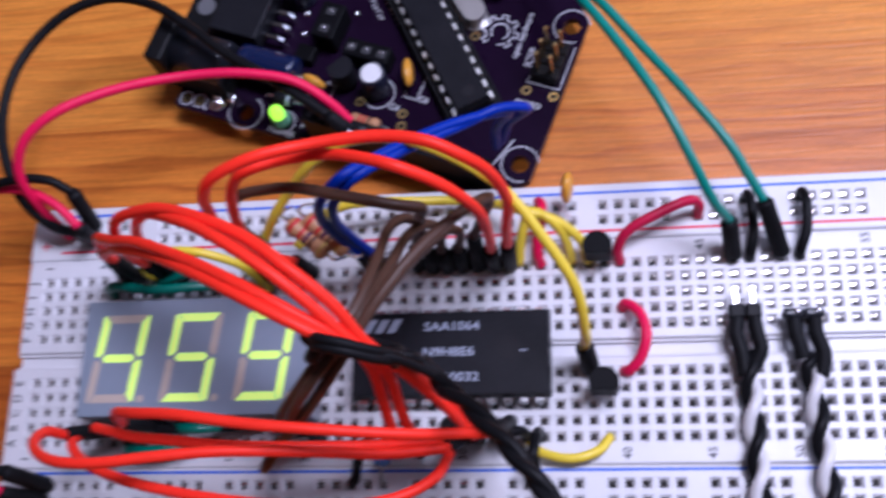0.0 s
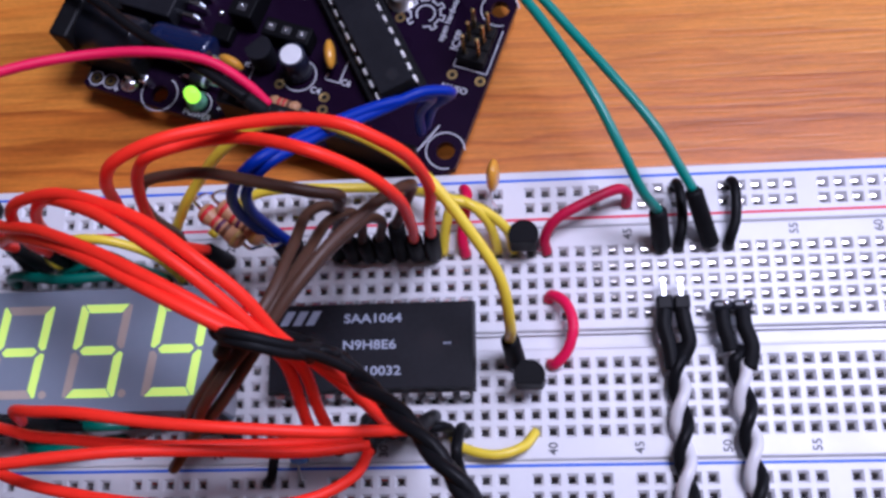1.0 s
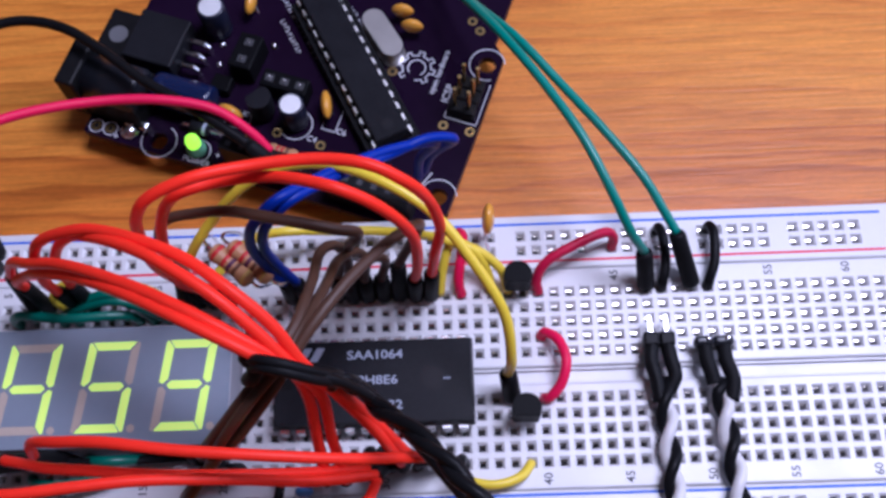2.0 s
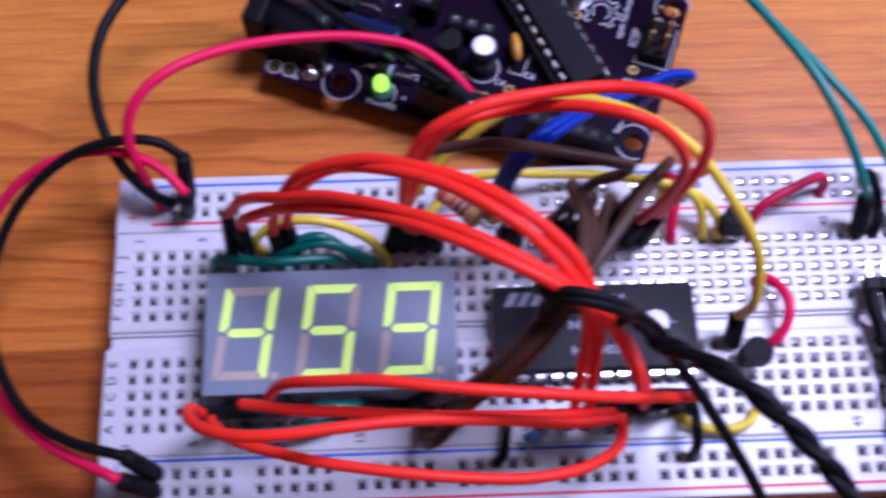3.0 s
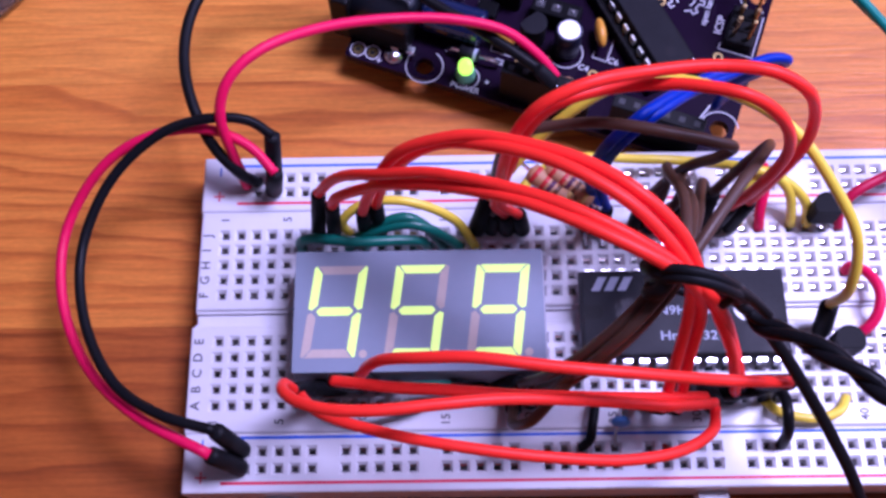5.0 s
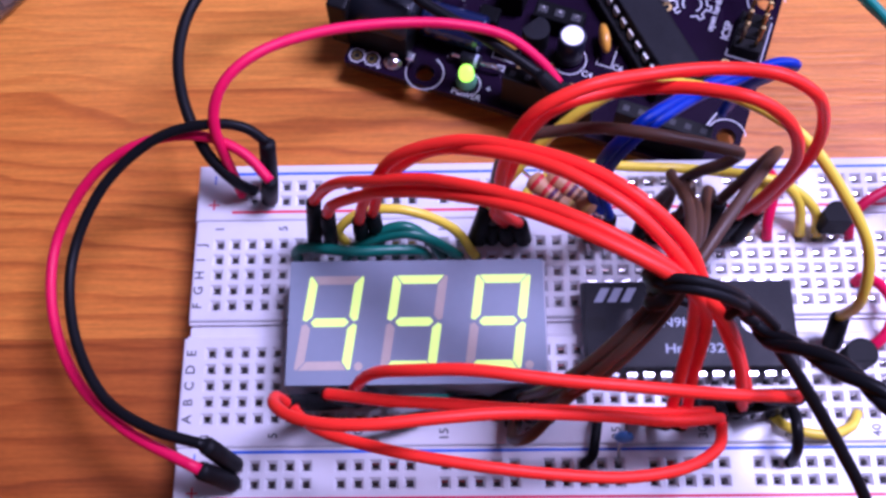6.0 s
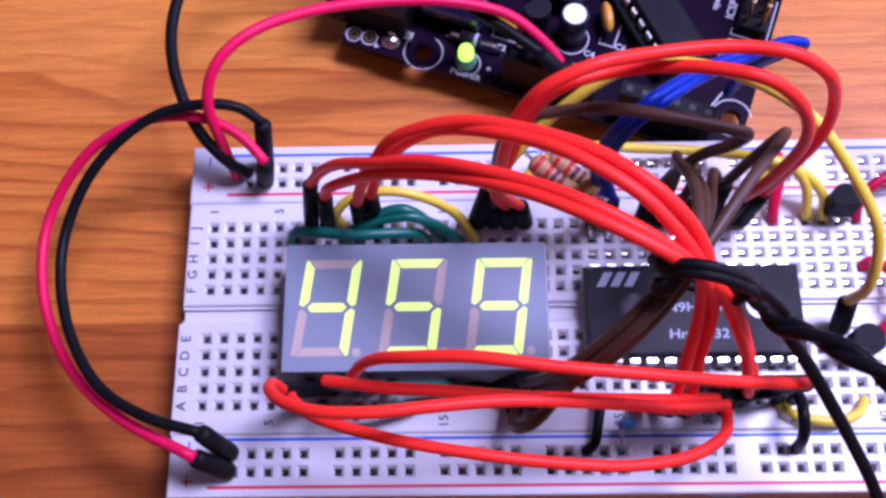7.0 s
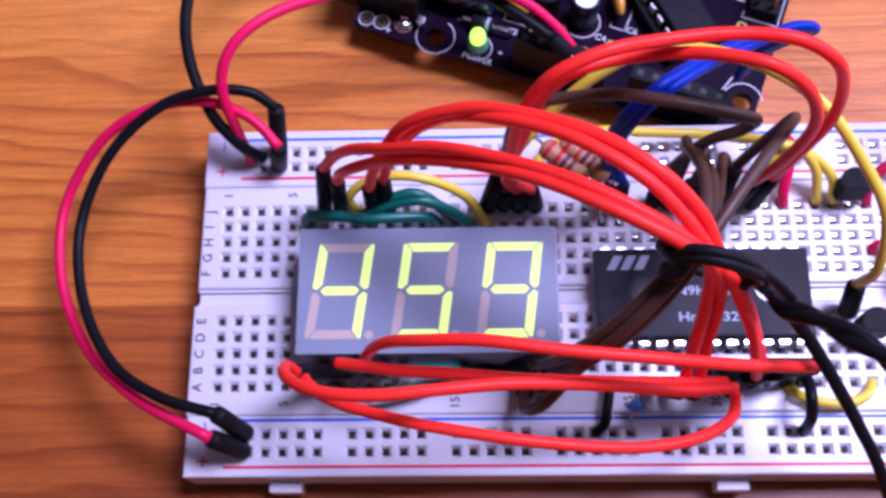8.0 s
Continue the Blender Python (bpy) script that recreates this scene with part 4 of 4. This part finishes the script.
bead_capacitor("capacitor", "small orange ceramic capacitor standing in the far rail", 91.2, 38.3, 7.6, 4.6, 2.1, 6.4, 84, CERAMIC_ORANGE, (((0.8, 0, -2.3), (91.2, 38.6, 4), (91.44, 38.0, 0), (91.44, 38.0, -2)), ((-0.8, 0, -2.3), (90.6, 36.6, 4), (91.44, 35.43, 0), (91.44, 35.43, -2))))
bead_capacitor("capacitor", "tiny blue bead capacitor before the chip", 61.5, -3.9, 3.4, 2.6, 1.8, 2.8, 0, DROP_BLUE, (((0.4, 0, -1.0), (62.4, -1.2, 1), (63.5, 0, 0)), ((-0.4, 0, -1.0), (61.0, -4.6, 1.4), (60.96, -7.1, 0))))


def twisted_lead(x, y, dx, tips, first=0.6):
    """A two-pin header whose black and white wires leave as a twisted pair."""
    root = thing("twisted_lead", "twisted black and white wires on a two-pin header in the breadboard", "wire", "twisted pairs")
    for k in (-1, 1):
        cx = x + k * 1.27
        if tips:
            part("header", box(cx - 1.22, cx + 1.22, y - 1.2, y + 1.1, 1.6, 4.1, 0.35), BLACK_PLASTIC, root)
            part("pin", box(cx - 0.32, cx + 0.32, y + 1.1, y + 4.0, 2.7, 3.34, 0.1), TIN, root)
            line = [(cx, y - 0.9, 2.9), (cx + k * 0.3, y - 3.5, 3.0), (x + k * (1.9 if k > 0 else 1.1) + dx * 0.2, y - 6.0, 2.9), (x + k * 0.7 + dx * 0.35, y - (8.4 if k > 0 else 10.0), 2.4)]
        else:
            cx = x + k * 1.5
            part("header", box(cx - 1.7, cx + 1.5, y - 0.7, y + 0.9, 1.9, 4.3, 0.6, 3), JACK_BLACK, root, "glossy black header block")
            part("solder", lathe([(0.5, 0.0), (0.42, 0.2), (0.15, 0.32)], at(cx + 0.5, y + 0.3, 4.25), 12), SOLDER, root, "shiny solder tip", True)
            line = [(cx, y - 0.5, 2.9), (cx + 0.1, y - 3.0, 2.9), (cx + (0.5 if k < 0 else 0.9), y - (4.6 if k < 0 else 6.0), 2.8), (cx + (0.9 if k < 0 else 0.3), y - (6.6 if k < 0 else 9.4), 2.4)]
        part("pin", box(cx - 0.3, cx + 0.3, y - 0.3, y + 0.3, -2, 2.0), TIN, root)
        part("sleeve", tube(curve(line), 1.18, 14), SLEEVE, root, "black heat-shrink sleeve", True)
    turn, n = 5.2, 150
    for phase, m in ((0.0, PVC_BLACK), (math.pi, PVC_WHITE)):
        line = [Vector((x + (0.8 if phase == 0 else -0.8) + dx * 0.3, y - 6.2, 2.5))]
        for i in range(n):
            s = i / (n - 1)
            yy = y - 8.0 - s * 54
            a = phase + s * 53 / turn * math.pi + first
            drop = min(1.0, max(0.0, (-11.5 - yy) / 14.0))
            zc = 2.3 * (1 - drop) - 7.6 * drop
            line.append(Vector((x + dx * (0.35 + s * 2.6) + 0.85 * math.cos(a), yy, zc + 0.85 * math.sin(a))))
        part("insulation", tube(line, 0.92, 10), m, root, "white insulated strand" if m == PVC_WHITE else "black insulated strand", True)


twisted_lead(117.6, 18.4, 0.2, True)
twisted_lead(126.2, 17.6, 1.2, False, 2.6)


# ---- microcontroller board ----
PCB = Matrix.Translation((18.23, 63.30, -3.64)) @ Matrix.Rotation(radians(-20.26), 4, "Z")
board = thing("microcontroller_board", "purple circuit board with gold pads and white lettering on the desk", "circuit board")


def plate():
    """The board itself, with its slanted end, rounded corners and four screw holes."""
    outline = [(0.5, 0), (64.6, 0), (66.04, 1.4), (66.04, 2.6), (68.58, 5.1), (68.58, 37.6), (66.04, 40.2), (66.04, 51.9), (64.6, 53.34), (0.5, 53.34), (0, 52.8), (0, 0.5)]
    holes = [(14.2, 2.5), (66.0, 7.6), (66.0, 35.5), (15.3, 50.7)]
    bm = bmesh.new()
    loops = [outline] + [[(x + 1.6 * math.cos(2 * math.pi * k / 20), y + 1.6 * math.sin(2 * math.pi * k / 20)) for k in range(20)] for x, y in holes]
    edges = []
    for loop in loops:
        vs = [bm.verts.new((x, y, 0)) for x, y in loop]
        edges += [bm.edges.new((vs[i], vs[(i + 1) % len(vs)])) for i in range(len(vs))]
    bmesh.ops.triangle_fill(bm, use_beauty=True, use_dissolve=False, edges=edges)
    inside = [f for f in bm.faces if any((f.calc_center_median().xy - Vector(h)).length < 1.2 for h in holes)]
    bmesh.ops.delete(bm, geom=inside, context="FACES_ONLY")
    ext = bmesh.ops.extrude_face_region(bm, geom=bm.faces[:])
    for v in ext["geom"]:
        if isinstance(v, bmesh.types.BMVert):
            v.co.z -= 1.6
    bmesh.ops.recalc_face_normals(bm, faces=bm.faces[:])
    for v in bm.verts:
        v.co = V(*(PCB @ v.co))
    return bm


part("plate", plate(), PCB_PURPLE, board)
for x, y in ((14.2, 2.5), (66.0, 7.6), (66.0, 35.5)):
    part("silkscreen_ring", ring(3.18, 3.38, at(x, y, 0.02, 0, PCB), 150 if x < 20 else 20, 430 if x < 20 else 300), SILK, board)
for x, y in ((1.9, 1.9), (4.6, 2.1), (29.7, 8.4), (42.6, 10.6), (43.2, 8.3), (34.1, 10.6), (62.3, 21.2), (67.3, 21.4), (61.2, 16.1), (49.8, 28.9), (60.5, 43.6), (62.5, 42.0)):
    part("gold_pad", merge(ring(0.45, 0.92, at(x, y, 0.03, 0, PCB)), lathe([(0.45, -0.02), (0.45, 0.02)], at(x, y, 0.0, 0, PCB), 14)), GOLD, board, "gold-plated pad")
    # black disc paints the dark of the drilled hole; the plate stays whole
    part("painted_drill_shade", lathe([(0.45, -0.02), (0.45, 0.035)], at(x, y, 0.0, 0, PCB), 14), BLACK_PLASTIC, board)
for x, y in ((1.9, 1.9), (4.6, 2.1)):
    part("silkscreen_outline", ring(1.3, 1.5, at(x, y, 0.02, 22.5, PCB), n=8), SILK, board)
for text, x, y, size, turn in (("POWER", 22.3, -0.1 + 0.9, 1.5, 0), ("+", 6.2, 0.9, 1.8, 0), ("+", 25.6, 3.0, 1.6, 0), ("C4", 40.6, 11.3, 1.6, 0), ("C6", 45.2, 14.2, 1.6, 0), ("C2", 26.2, 7.6, 1.5, 0), ("IC1", 27.6, 12.4, 1.3, 0), ("ICSP", 61.0, 27.6, 2.0, 90), ("OSHW", 63.4, 18.9, 1.6, 180), ("open hardware", 58.1, 31.4, 1.55, 90)):
    part("lettering", writing(text, size, at(x, y, 0.02, turn, PCB)), SILK, board, "white lettering")
# rows of small print beside the controller, too fine to read
for x, y, n, high, wide in ((32.2, 31.2, 9, 1.7, 0.95), (29.0, 30.2, 10, 1.0, 0.62), (26.4, 36.0, 6, 1.0, 0.62), (39.6, 37.6, 8, 0.9, 0.55)):
    row = Matrix.Translation((x, y, 0)) @ Matrix.Rotation(radians(-45), 4, "Z")
    marks = []
    for k in range(n):
        u = (k - (n - 1) / 2) * wide * 1.35
        lean = 0.12 * wide * (k % 3 - 1)
        marks.append(prism([(u - wide * 0.42, -high / 2), (u - wide * 0.2, -high / 2), (u - wide * 0.2 + lean, high / 2), (u - wide * 0.42 + lean, high / 2)], 0.0, 0.02, PCB @ row))
        top = (k * 7 % 5 - 2) * high * 0.2
        marks.append(prism([(u - wide * 0.18, top - 0.1), (u + wide * 0.4, top - 0.1), (u + wide * 0.4, top + 0.1), (u - wide * 0.18, top + 0.1)], 0.0, 0.022, PCB @ row))
    part("lettering", merge(*marks), SILK, board, "row of small white print")
# the cog mark: a ring with eight teeth, open at the foot
cog = [ring(1.5, 1.75, at(53.8, 31.0, 0.02, 0, PCB), -50, 230)]
for k in range(8):
    a = 22.5 + 45 * k
    if k == 5:
        continue
    cog.append(ring(2.5, 2.75, at(53.8, 31.0, 0.02, 0, PCB), a - 14, a + 14, 4))
    for e in (-16, 16):
        cog.append(prism([(2.6, -0.12), (3.5, -0.12), (3.5, 0.12), (2.6, 0.12)], 0.0, 0.02, at(53.8, 31.0, 0.0, a + 22.5 + e * 0.55, PCB)))
    cog.append(ring(3.3, 3.55, at(53.8, 31.0, 0.02, 0, PCB), a + 13, a + 32, 4))
part("cog_mark", merge(*cog), SILK, board, "white printed cog outline")
part("silkscreen_outline", ring(2.9, 3.1, at(36.8, 13.2, 0.02, 0, PCB), -150, 110), SILK, board)
part("silkscreen_outline", ring(2.2, 2.4, at(21.8, 2.8, 0.02, 0, PCB), -140, 140), SILK, board)
for x0, x1, y0, y1 in ((24.0, 28.6, 9.2, 12.2), (41.4, 44.2, 13.8, 20.0), (61.8, 68.0, 22.8, 31.6)):
    part("silkscreen_outline", merge(*[prism(o, 0.0, 0.02, PCB) for o in ([(x0, y0), (x1, y0), (x1, y0 + 0.2), (x0, y0 + 0.2)], [(x1 - 0.2, y0 + 0.3), (x1, y0 + 0.3), (x1, y1), (x1 - 0.2, y1)], [(x0, y0 + 0.3), (x0 + 0.2, y0 + 0.3), (x0 + 0.2, y0 + 1.4), (x0, y0 + 1.4)])]), SILK, board)
part("silkscreen_outline", merge(prism([(59.6, 4.4), (61.6, 6.0), (61.4, 6.2), (59.4, 4.6)], 0, 0.02, PCB), prism([(61.6, 6.0), (63.6, 11.6), (63.4, 11.7), (61.4, 6.2)], 0, 0.02, PCB)), SILK, board)
for x, y in ((8.0, 9.0), (60.0, 8.0), (8.0, 46.0), (60.0, 46.0)):
    part("foot", lathe([(2.0, -5.86), (2.2, -5.6), (2.2, -1.8), (1.9, -1.6)], at(x, y, 0, 0, PCB), 18), BLACK_PLASTIC, board, "black rubber foot")

# the controller in its socket, set askew on the board
DIP = at(43.6, 26.0, 0.0, 135 + 180, PCB)
socket = part("socket", box(-18.0, 18.0, -5.0, 5.0, 0.0, 2.6, 0.2, m=DIP), BLACK_PLASTIC, board)
DIP_UP = DIP @ Matrix.Translation((0, 0, 1.6))
controller = dip_chip("controller_chip", "long black controller chip seated in its socket on the purple board", 14, 3.81, DIP_UP, 35.0, 6.7, 4.4, 1.0, ((14.8, 0.2, 1.1),), DULL_TIN)

# female pin headers along the near edge
for x0, n in ((28.4, 6), (47.6, 6)):
    head = part("pin_socket", box(x0, x0 + n * PITCH + 0.3, 1.3, 3.9, 0.0, 8.4, 0.15, m=PCB), BLACK_PLASTIC, board)
    for k in range(n):
        cx = x0 + 0.15 + (k + 0.5) * PITCH
        part("socket_mouth", prism([(cx - 0.5, 2.1), (cx + 0.5, 2.1), (cx + 0.5, 3.1), (cx - 0.5, 3.1)], 8.3, 8.42, PCB), SOCKET_DARK, head)

# power jack with its plug and cord
jack = part("power_jack", box(-0.4, 10.6, 3.8, 12.4, 0.0, 6.0, 0.3, m=PCB), BLACK_PLASTIC, board, "black barrel power jack")
part("barrel", tube([(-0.4, 8.1, 6.0), (9.8, 8.1, 6.0), (10.4, 8.1, 6.0), (10.6, 8.1, 6.0)], [4.3, 4.3, 4.0, 3.4], 28, PCB), JACK_BLACK, jack, smooth=True)
part("jack_nose", box(-3.4, 0.2, 3.4, 12.8, -0.2, 11.0, 0.5, m=PCB), BLACK_PLASTIC, jack)
for x in (10.8, 8.0):
    part("solder_lug", box(x - 0.2, x + 1.2, 2.9, 4.4, 0.2, 2.2, 0.15, m=PCB), SOLDER, jack, "silver solder lug")
part("solder_joint", lathe([(1.9, 0.0), (1.7, 0.6), (1.1, 1.2), (0.3, 1.45)], at(8.4, 2.7, 0, 0, PCB), 18), SOLDER, board, "shiny solder dome", True)
# axial electrolytic capacitor lying down
can = thing("electrolytic_capacitor", "dark blue electrolytic capacitor lying on the purple board", "capacitor")
part("sleeve", tube([(11.2, 10.6, 4.0), (11.5, 10.6, 4.0), (11.6, 10.6, 4.0), (13.0, 10.6, 4.0), (13.4, 10.6, 4.0), (21.8, 10.6, 4.0), (22.2, 10.6, 4.0), (22.4, 10.6, 4.0)], [2.6, 3.0, 3.2, 3.2, 3.05, 3.2, 3.0, 2.4], 24, PCB), CAN_BLUE, can, smooth=True)
part("lead", tube([(22.2, 10.6, 4.0), (23.6, 10.6, 3.4), (24.0, 10.6, 0.0)], 0.3, 8, PCB), TIN, can)
part("stripe", tube([(13.6, 10.6, 4.02), (21.6, 10.6, 4.02)], 3.18, 24, PCB), CAN_BLUE, can)
# upright electrolytic capacitors
for x, y, r, h in ((36.7, 13.7, 2.35, 6.8), (15.6, 27.4, 2.6, 8.0)):
    cap = thing("electrolytic_capacitor", "upright electrolytic capacitor with a bright metal top", "capacitor", "upright capacitors")
    part("sleeve", lathe([(r * 0.9, 0.3), (r, 0.6), (r, 1.2), (r * 0.93, 1.6), (r, 2.0), (r, h - 0.3), (r * 0.93, h), (r * 0.8, h)], at(x, y, 0, 0, PCB)), CAN_SLEEVE, cap, smooth=True)
    part("top", lathe([(r * 0.82, h - 0.1), (r * 0.8, h + 0.03), (0.2, h + 0.05)], at(x, y, 0, 0, PCB)), ALUMINIUM, cap, "bright aluminium top")
# voltage regulator lying flat on its tab
reg = thing("voltage_regulator", "black voltage regulator lying flat with three silver legs", "regulator")
part("case", box(2.6, 12.4, 14.6, 24.8, 1.0, 5.4, 0.3, m=PCB), BLACK_EPOXY, reg)
part("tab", box(-4.4, 2.7, 14.7, 24.7, 1.0, 2.4, 0.2, m=PCB), BLACK_PLASTIC, reg, "dark metal tab")
# a flat disc painted as the shaded hole; the tab is not pierced
part("painted_tab_hole", lathe([(1.8, 2.3), (1.8, 2.43)], at(-1.2, 19.7, 0, 0, PCB), 20), HOLE_DARK, reg)
for k in (-1, 0, 1):
    part("leg", tube([(12.3, 19.7 + k * 2.54, 2.8), (15.4, 19.7 + k * 2.54, 2.8), (16.0, 19.7 + k * 2.54, 2.2), (16.0, 19.7 + k * 2.54, -0.5)], 0.5, 8, PCB), TIN, reg)
# small transistor on the board
t92 = thing("transistor", "small black transistor on the purple board", "transistor")
part("case", prism([(30.4 + 2.3 * math.cos(radians(a)), 13.6 + 2.3 * math.sin(radians(a))) for a in range(-160, 97, 16)], 1.4, 6.0, PCB), BLACK_EPOXY, t92)
for k in (-1, 0, 1):
    part("leg", tube([(30.4 + k, 13.6 - k * 0.8, 1.6), (30.4 + k * 1.4, 13.6 - k, -0.3)], 0.25, 8, PCB), TIN, t92)
for x, y, turn, long_ in ((25.6, 10.7, -10, 4.6), (41.6, 17.3, 115, 5.2), (20.2, 33.2, 100, 4.6), (48.0, 40.1, 10, 3.8), (50.8, 37.5, 10, 3.8)):
    bead_capacitor("capacitor", "small orange bead capacitor on the purple board", x, y, 3.0, long_, 2.0, 3.4, turn, CERAMIC_ORANGE, (((1.0, 0, -1.2), (x + 0.9, y, -0.2)), ((-1.0, 0, -1.2), (x - 0.9, y, -0.2))), PCB)
# crystal, diode, resistor, regulator chip
xtal = thing("crystal", "silver oval crystal can on the purple board", "crystal")
XT = at(46.2, 34.3, 0, -41, PCB)
oval = [(3.4 + 2.1 * math.cos(radians(a)), 2.1 * math.sin(radians(a))) for a in range(-90, 91, 18)] + [(-3.4 - 2.1 * math.cos(radians(a)), -2.1 * math.sin(radians(a))) for a in range(-90, 91, 18)]
part("can", prism(oval, 0.4, 3.6, XT), CAN_STEEL, xtal)
part("flange", prism([(x * 1.08, y * 1.14) for x, y in oval], 0.0, 0.45, XT), TIN, xtal)
diode = thing("diode", "black diode with bright bent leads on the purple board", "diode")
part("case", tube([(19.4, 6.4, 2.0), (19.5, 6.4, 2.0), (22.9, 6.4, 2.0), (23.0, 6.4, 2.0)], [0.8, 1.15, 1.15, 0.8], 16, PCB), BLACK_EPOXY, diode, smooth=True)
part("band", tube([(22.0, 6.4, 2.0), (22.6, 6.4, 2.0)], 1.18, 16, PCB), GREY_INK, diode, "grey band")
for x0, x1 in ((19.5, 17.2), (22.9, 26.4)):
    part("lead", tube(curve([(x0, 6.4, 2.0), (x1 + (0.8 if x1 < x0 else -0.8), 6.4, 2.0), (x1, 6.4, 1.0), (x1, 6.4, -0.3)], 4), 0.36, 8, PCB), TIN, diode)
pr = thing("resistor", "tan resistor with red bands lying on the purple board", "resistor")
part("body", tube([(34.4, 6.6, 1.6), (34.6, 6.6, 1.6), (35.4, 6.6, 1.6), (36.0, 6.6, 1.6), (38.4, 6.6, 1.6), (39.0, 6.6, 1.6), (39.8, 6.6, 1.6), (40.0, 6.6, 1.6)], [0.5, 1.0, 1.2, 1.0, 1.0, 1.2, 1.0, 0.5], 16, PCB), RESISTOR_TAN, pr, smooth=True)
for x, m in ((36.3, BAND_RED), (37.2, BAND_RED), (38.1, BAND_BROWN)):
    part("band", tube([(x - 0.25, 6.6, 1.6), (x + 0.25, 6.6, 1.6)], 1.03, 16, PCB), m, pr, smooth=True)
part("lead", tube([(32.6, 6.6, -0.2), (32.8, 6.6, 1.4), (34.5, 6.6, 1.6)], 0.28, 8, PCB), TIN, pr)
part("lead", tube([(39.9, 6.6, 1.6), (41.6, 6.6, 1.4), (41.8, 6.6, -0.2)], 0.28, 8, PCB), TIN, pr)
# green power light
led = thing("power_light", "small round power light glowing green on the purple board", "light")
part("lens", lathe([(1.3, 2.6), (1.3, 3.8), (1.16, 4.5), (0.8, 5.0), (0.25, 5.2)], at(21.7, 2.9, 0, 0, PCB), 20), LED_GREEN, led, "glowing green lens", True)
part("base", lathe([(1.8, 0.3), (1.8, 1.2), (1.32, 1.3), (1.32, 2.6)], at(21.7, 2.9, 0, 0, PCB), 20), LED_BASE, led, "dull green lens base", True)
# programming header
isp = thing("pin_header", "black six-pin programming header with gold pins", "pin header")
for k in range(3):
    part("block", box(62.3, 67.3, 23.4 + k * PITCH, 23.4 + (k + 1) * PITCH - 0.08, 0.0, 2.5, 0.3, m=PCB), BLACK_PLASTIC, isp)
    for x in (63.53, 66.07):
        part("pin", box(x - 0.32, x + 0.32, 24.35 + k * PITCH, 24.99 + k * PITCH, 0.5, 8.2, 0.12, m=PCB), GOLD, isp, "gold square pin")
# low black chips and slide parts at the back of the board
for x0, x1, y0, y1, z1, slots in ((22.0, 26.4, 18.6, 25.8, 5.2, 2), (28.6, 37.4, 17.2, 20.6, 4.0, 3), (19.4, 23.0, 14.6, 17.8, 2.2, 0)):
    block = part("black_component", box(x0, x1, y0, y1, 0.0, z1, 0.25, m=PCB), CASE_BLACK, board)
    for k in range(slots):
        u = (k + 0.5) / slots
        cx, cy = ((x0 + x1) / 2, y0 + (y1 - y0) * u) if y1 - y0 > x1 - x0 else (x0 + (x1 - x0) * u, (y0 + y1) / 2)
        part("slot", box(cx - 0.8, cx + 0.8, cy - 0.7, cy + 0.7, z1 - 0.2, z1 + 0.02, m=PCB), SOCKET_DARK, block)
        part("contact", box(cx - 0.25, cx + 0.25, cy - 0.25, cy + 0.25, z1 - 0.1, z1 + 0.5, 0.08, m=PCB), TIN, block, "bright metal contact")
for x, y in ((18.6, 20.4), (19.4, 18.0), (17.4, 24.6), (26.8, 27.2)):
    part("solder_joint", lathe([(0.75, 0.0), (0.65, 0.35), (0.3, 0.7)], at(x, y, 0, 0, PCB), 12), SOLDER, board, "shiny solder dome", True)

# ---- drinking glass at the back of the desk ----
GLASS = mat("clear_glass", (0.95, 0.95, 0.95), 0.03, trans=1.0)
DRINK = mat("dark_red_drink", (0.1, 0.016, 0.01), 0.1, spec=0.3)
tumbler = thing("drinking_glass", "drinking glass with a dark red drink standing on the desk", "glass")
GL = at(-66.0, 97.5, -ZB)
part("glass_wall", lathe([(28.0, 0.05), (29.6, 0.9), (30.4, 3.0), (32.0, 70.0), (31.5, 71.0), (30.7, 70.0), (27.6, 6.0), (26.6, 5.0), (0.5, 4.6)], GL, 64), GLASS, tumbler, "clear glass wall", True)
part("drink", lathe([(26.2, 5.2), (27.4, 6.6), (28.6, 42.0), (0.4, 42.0)], GL, 64), DRINK, tumbler, "dark red drink")
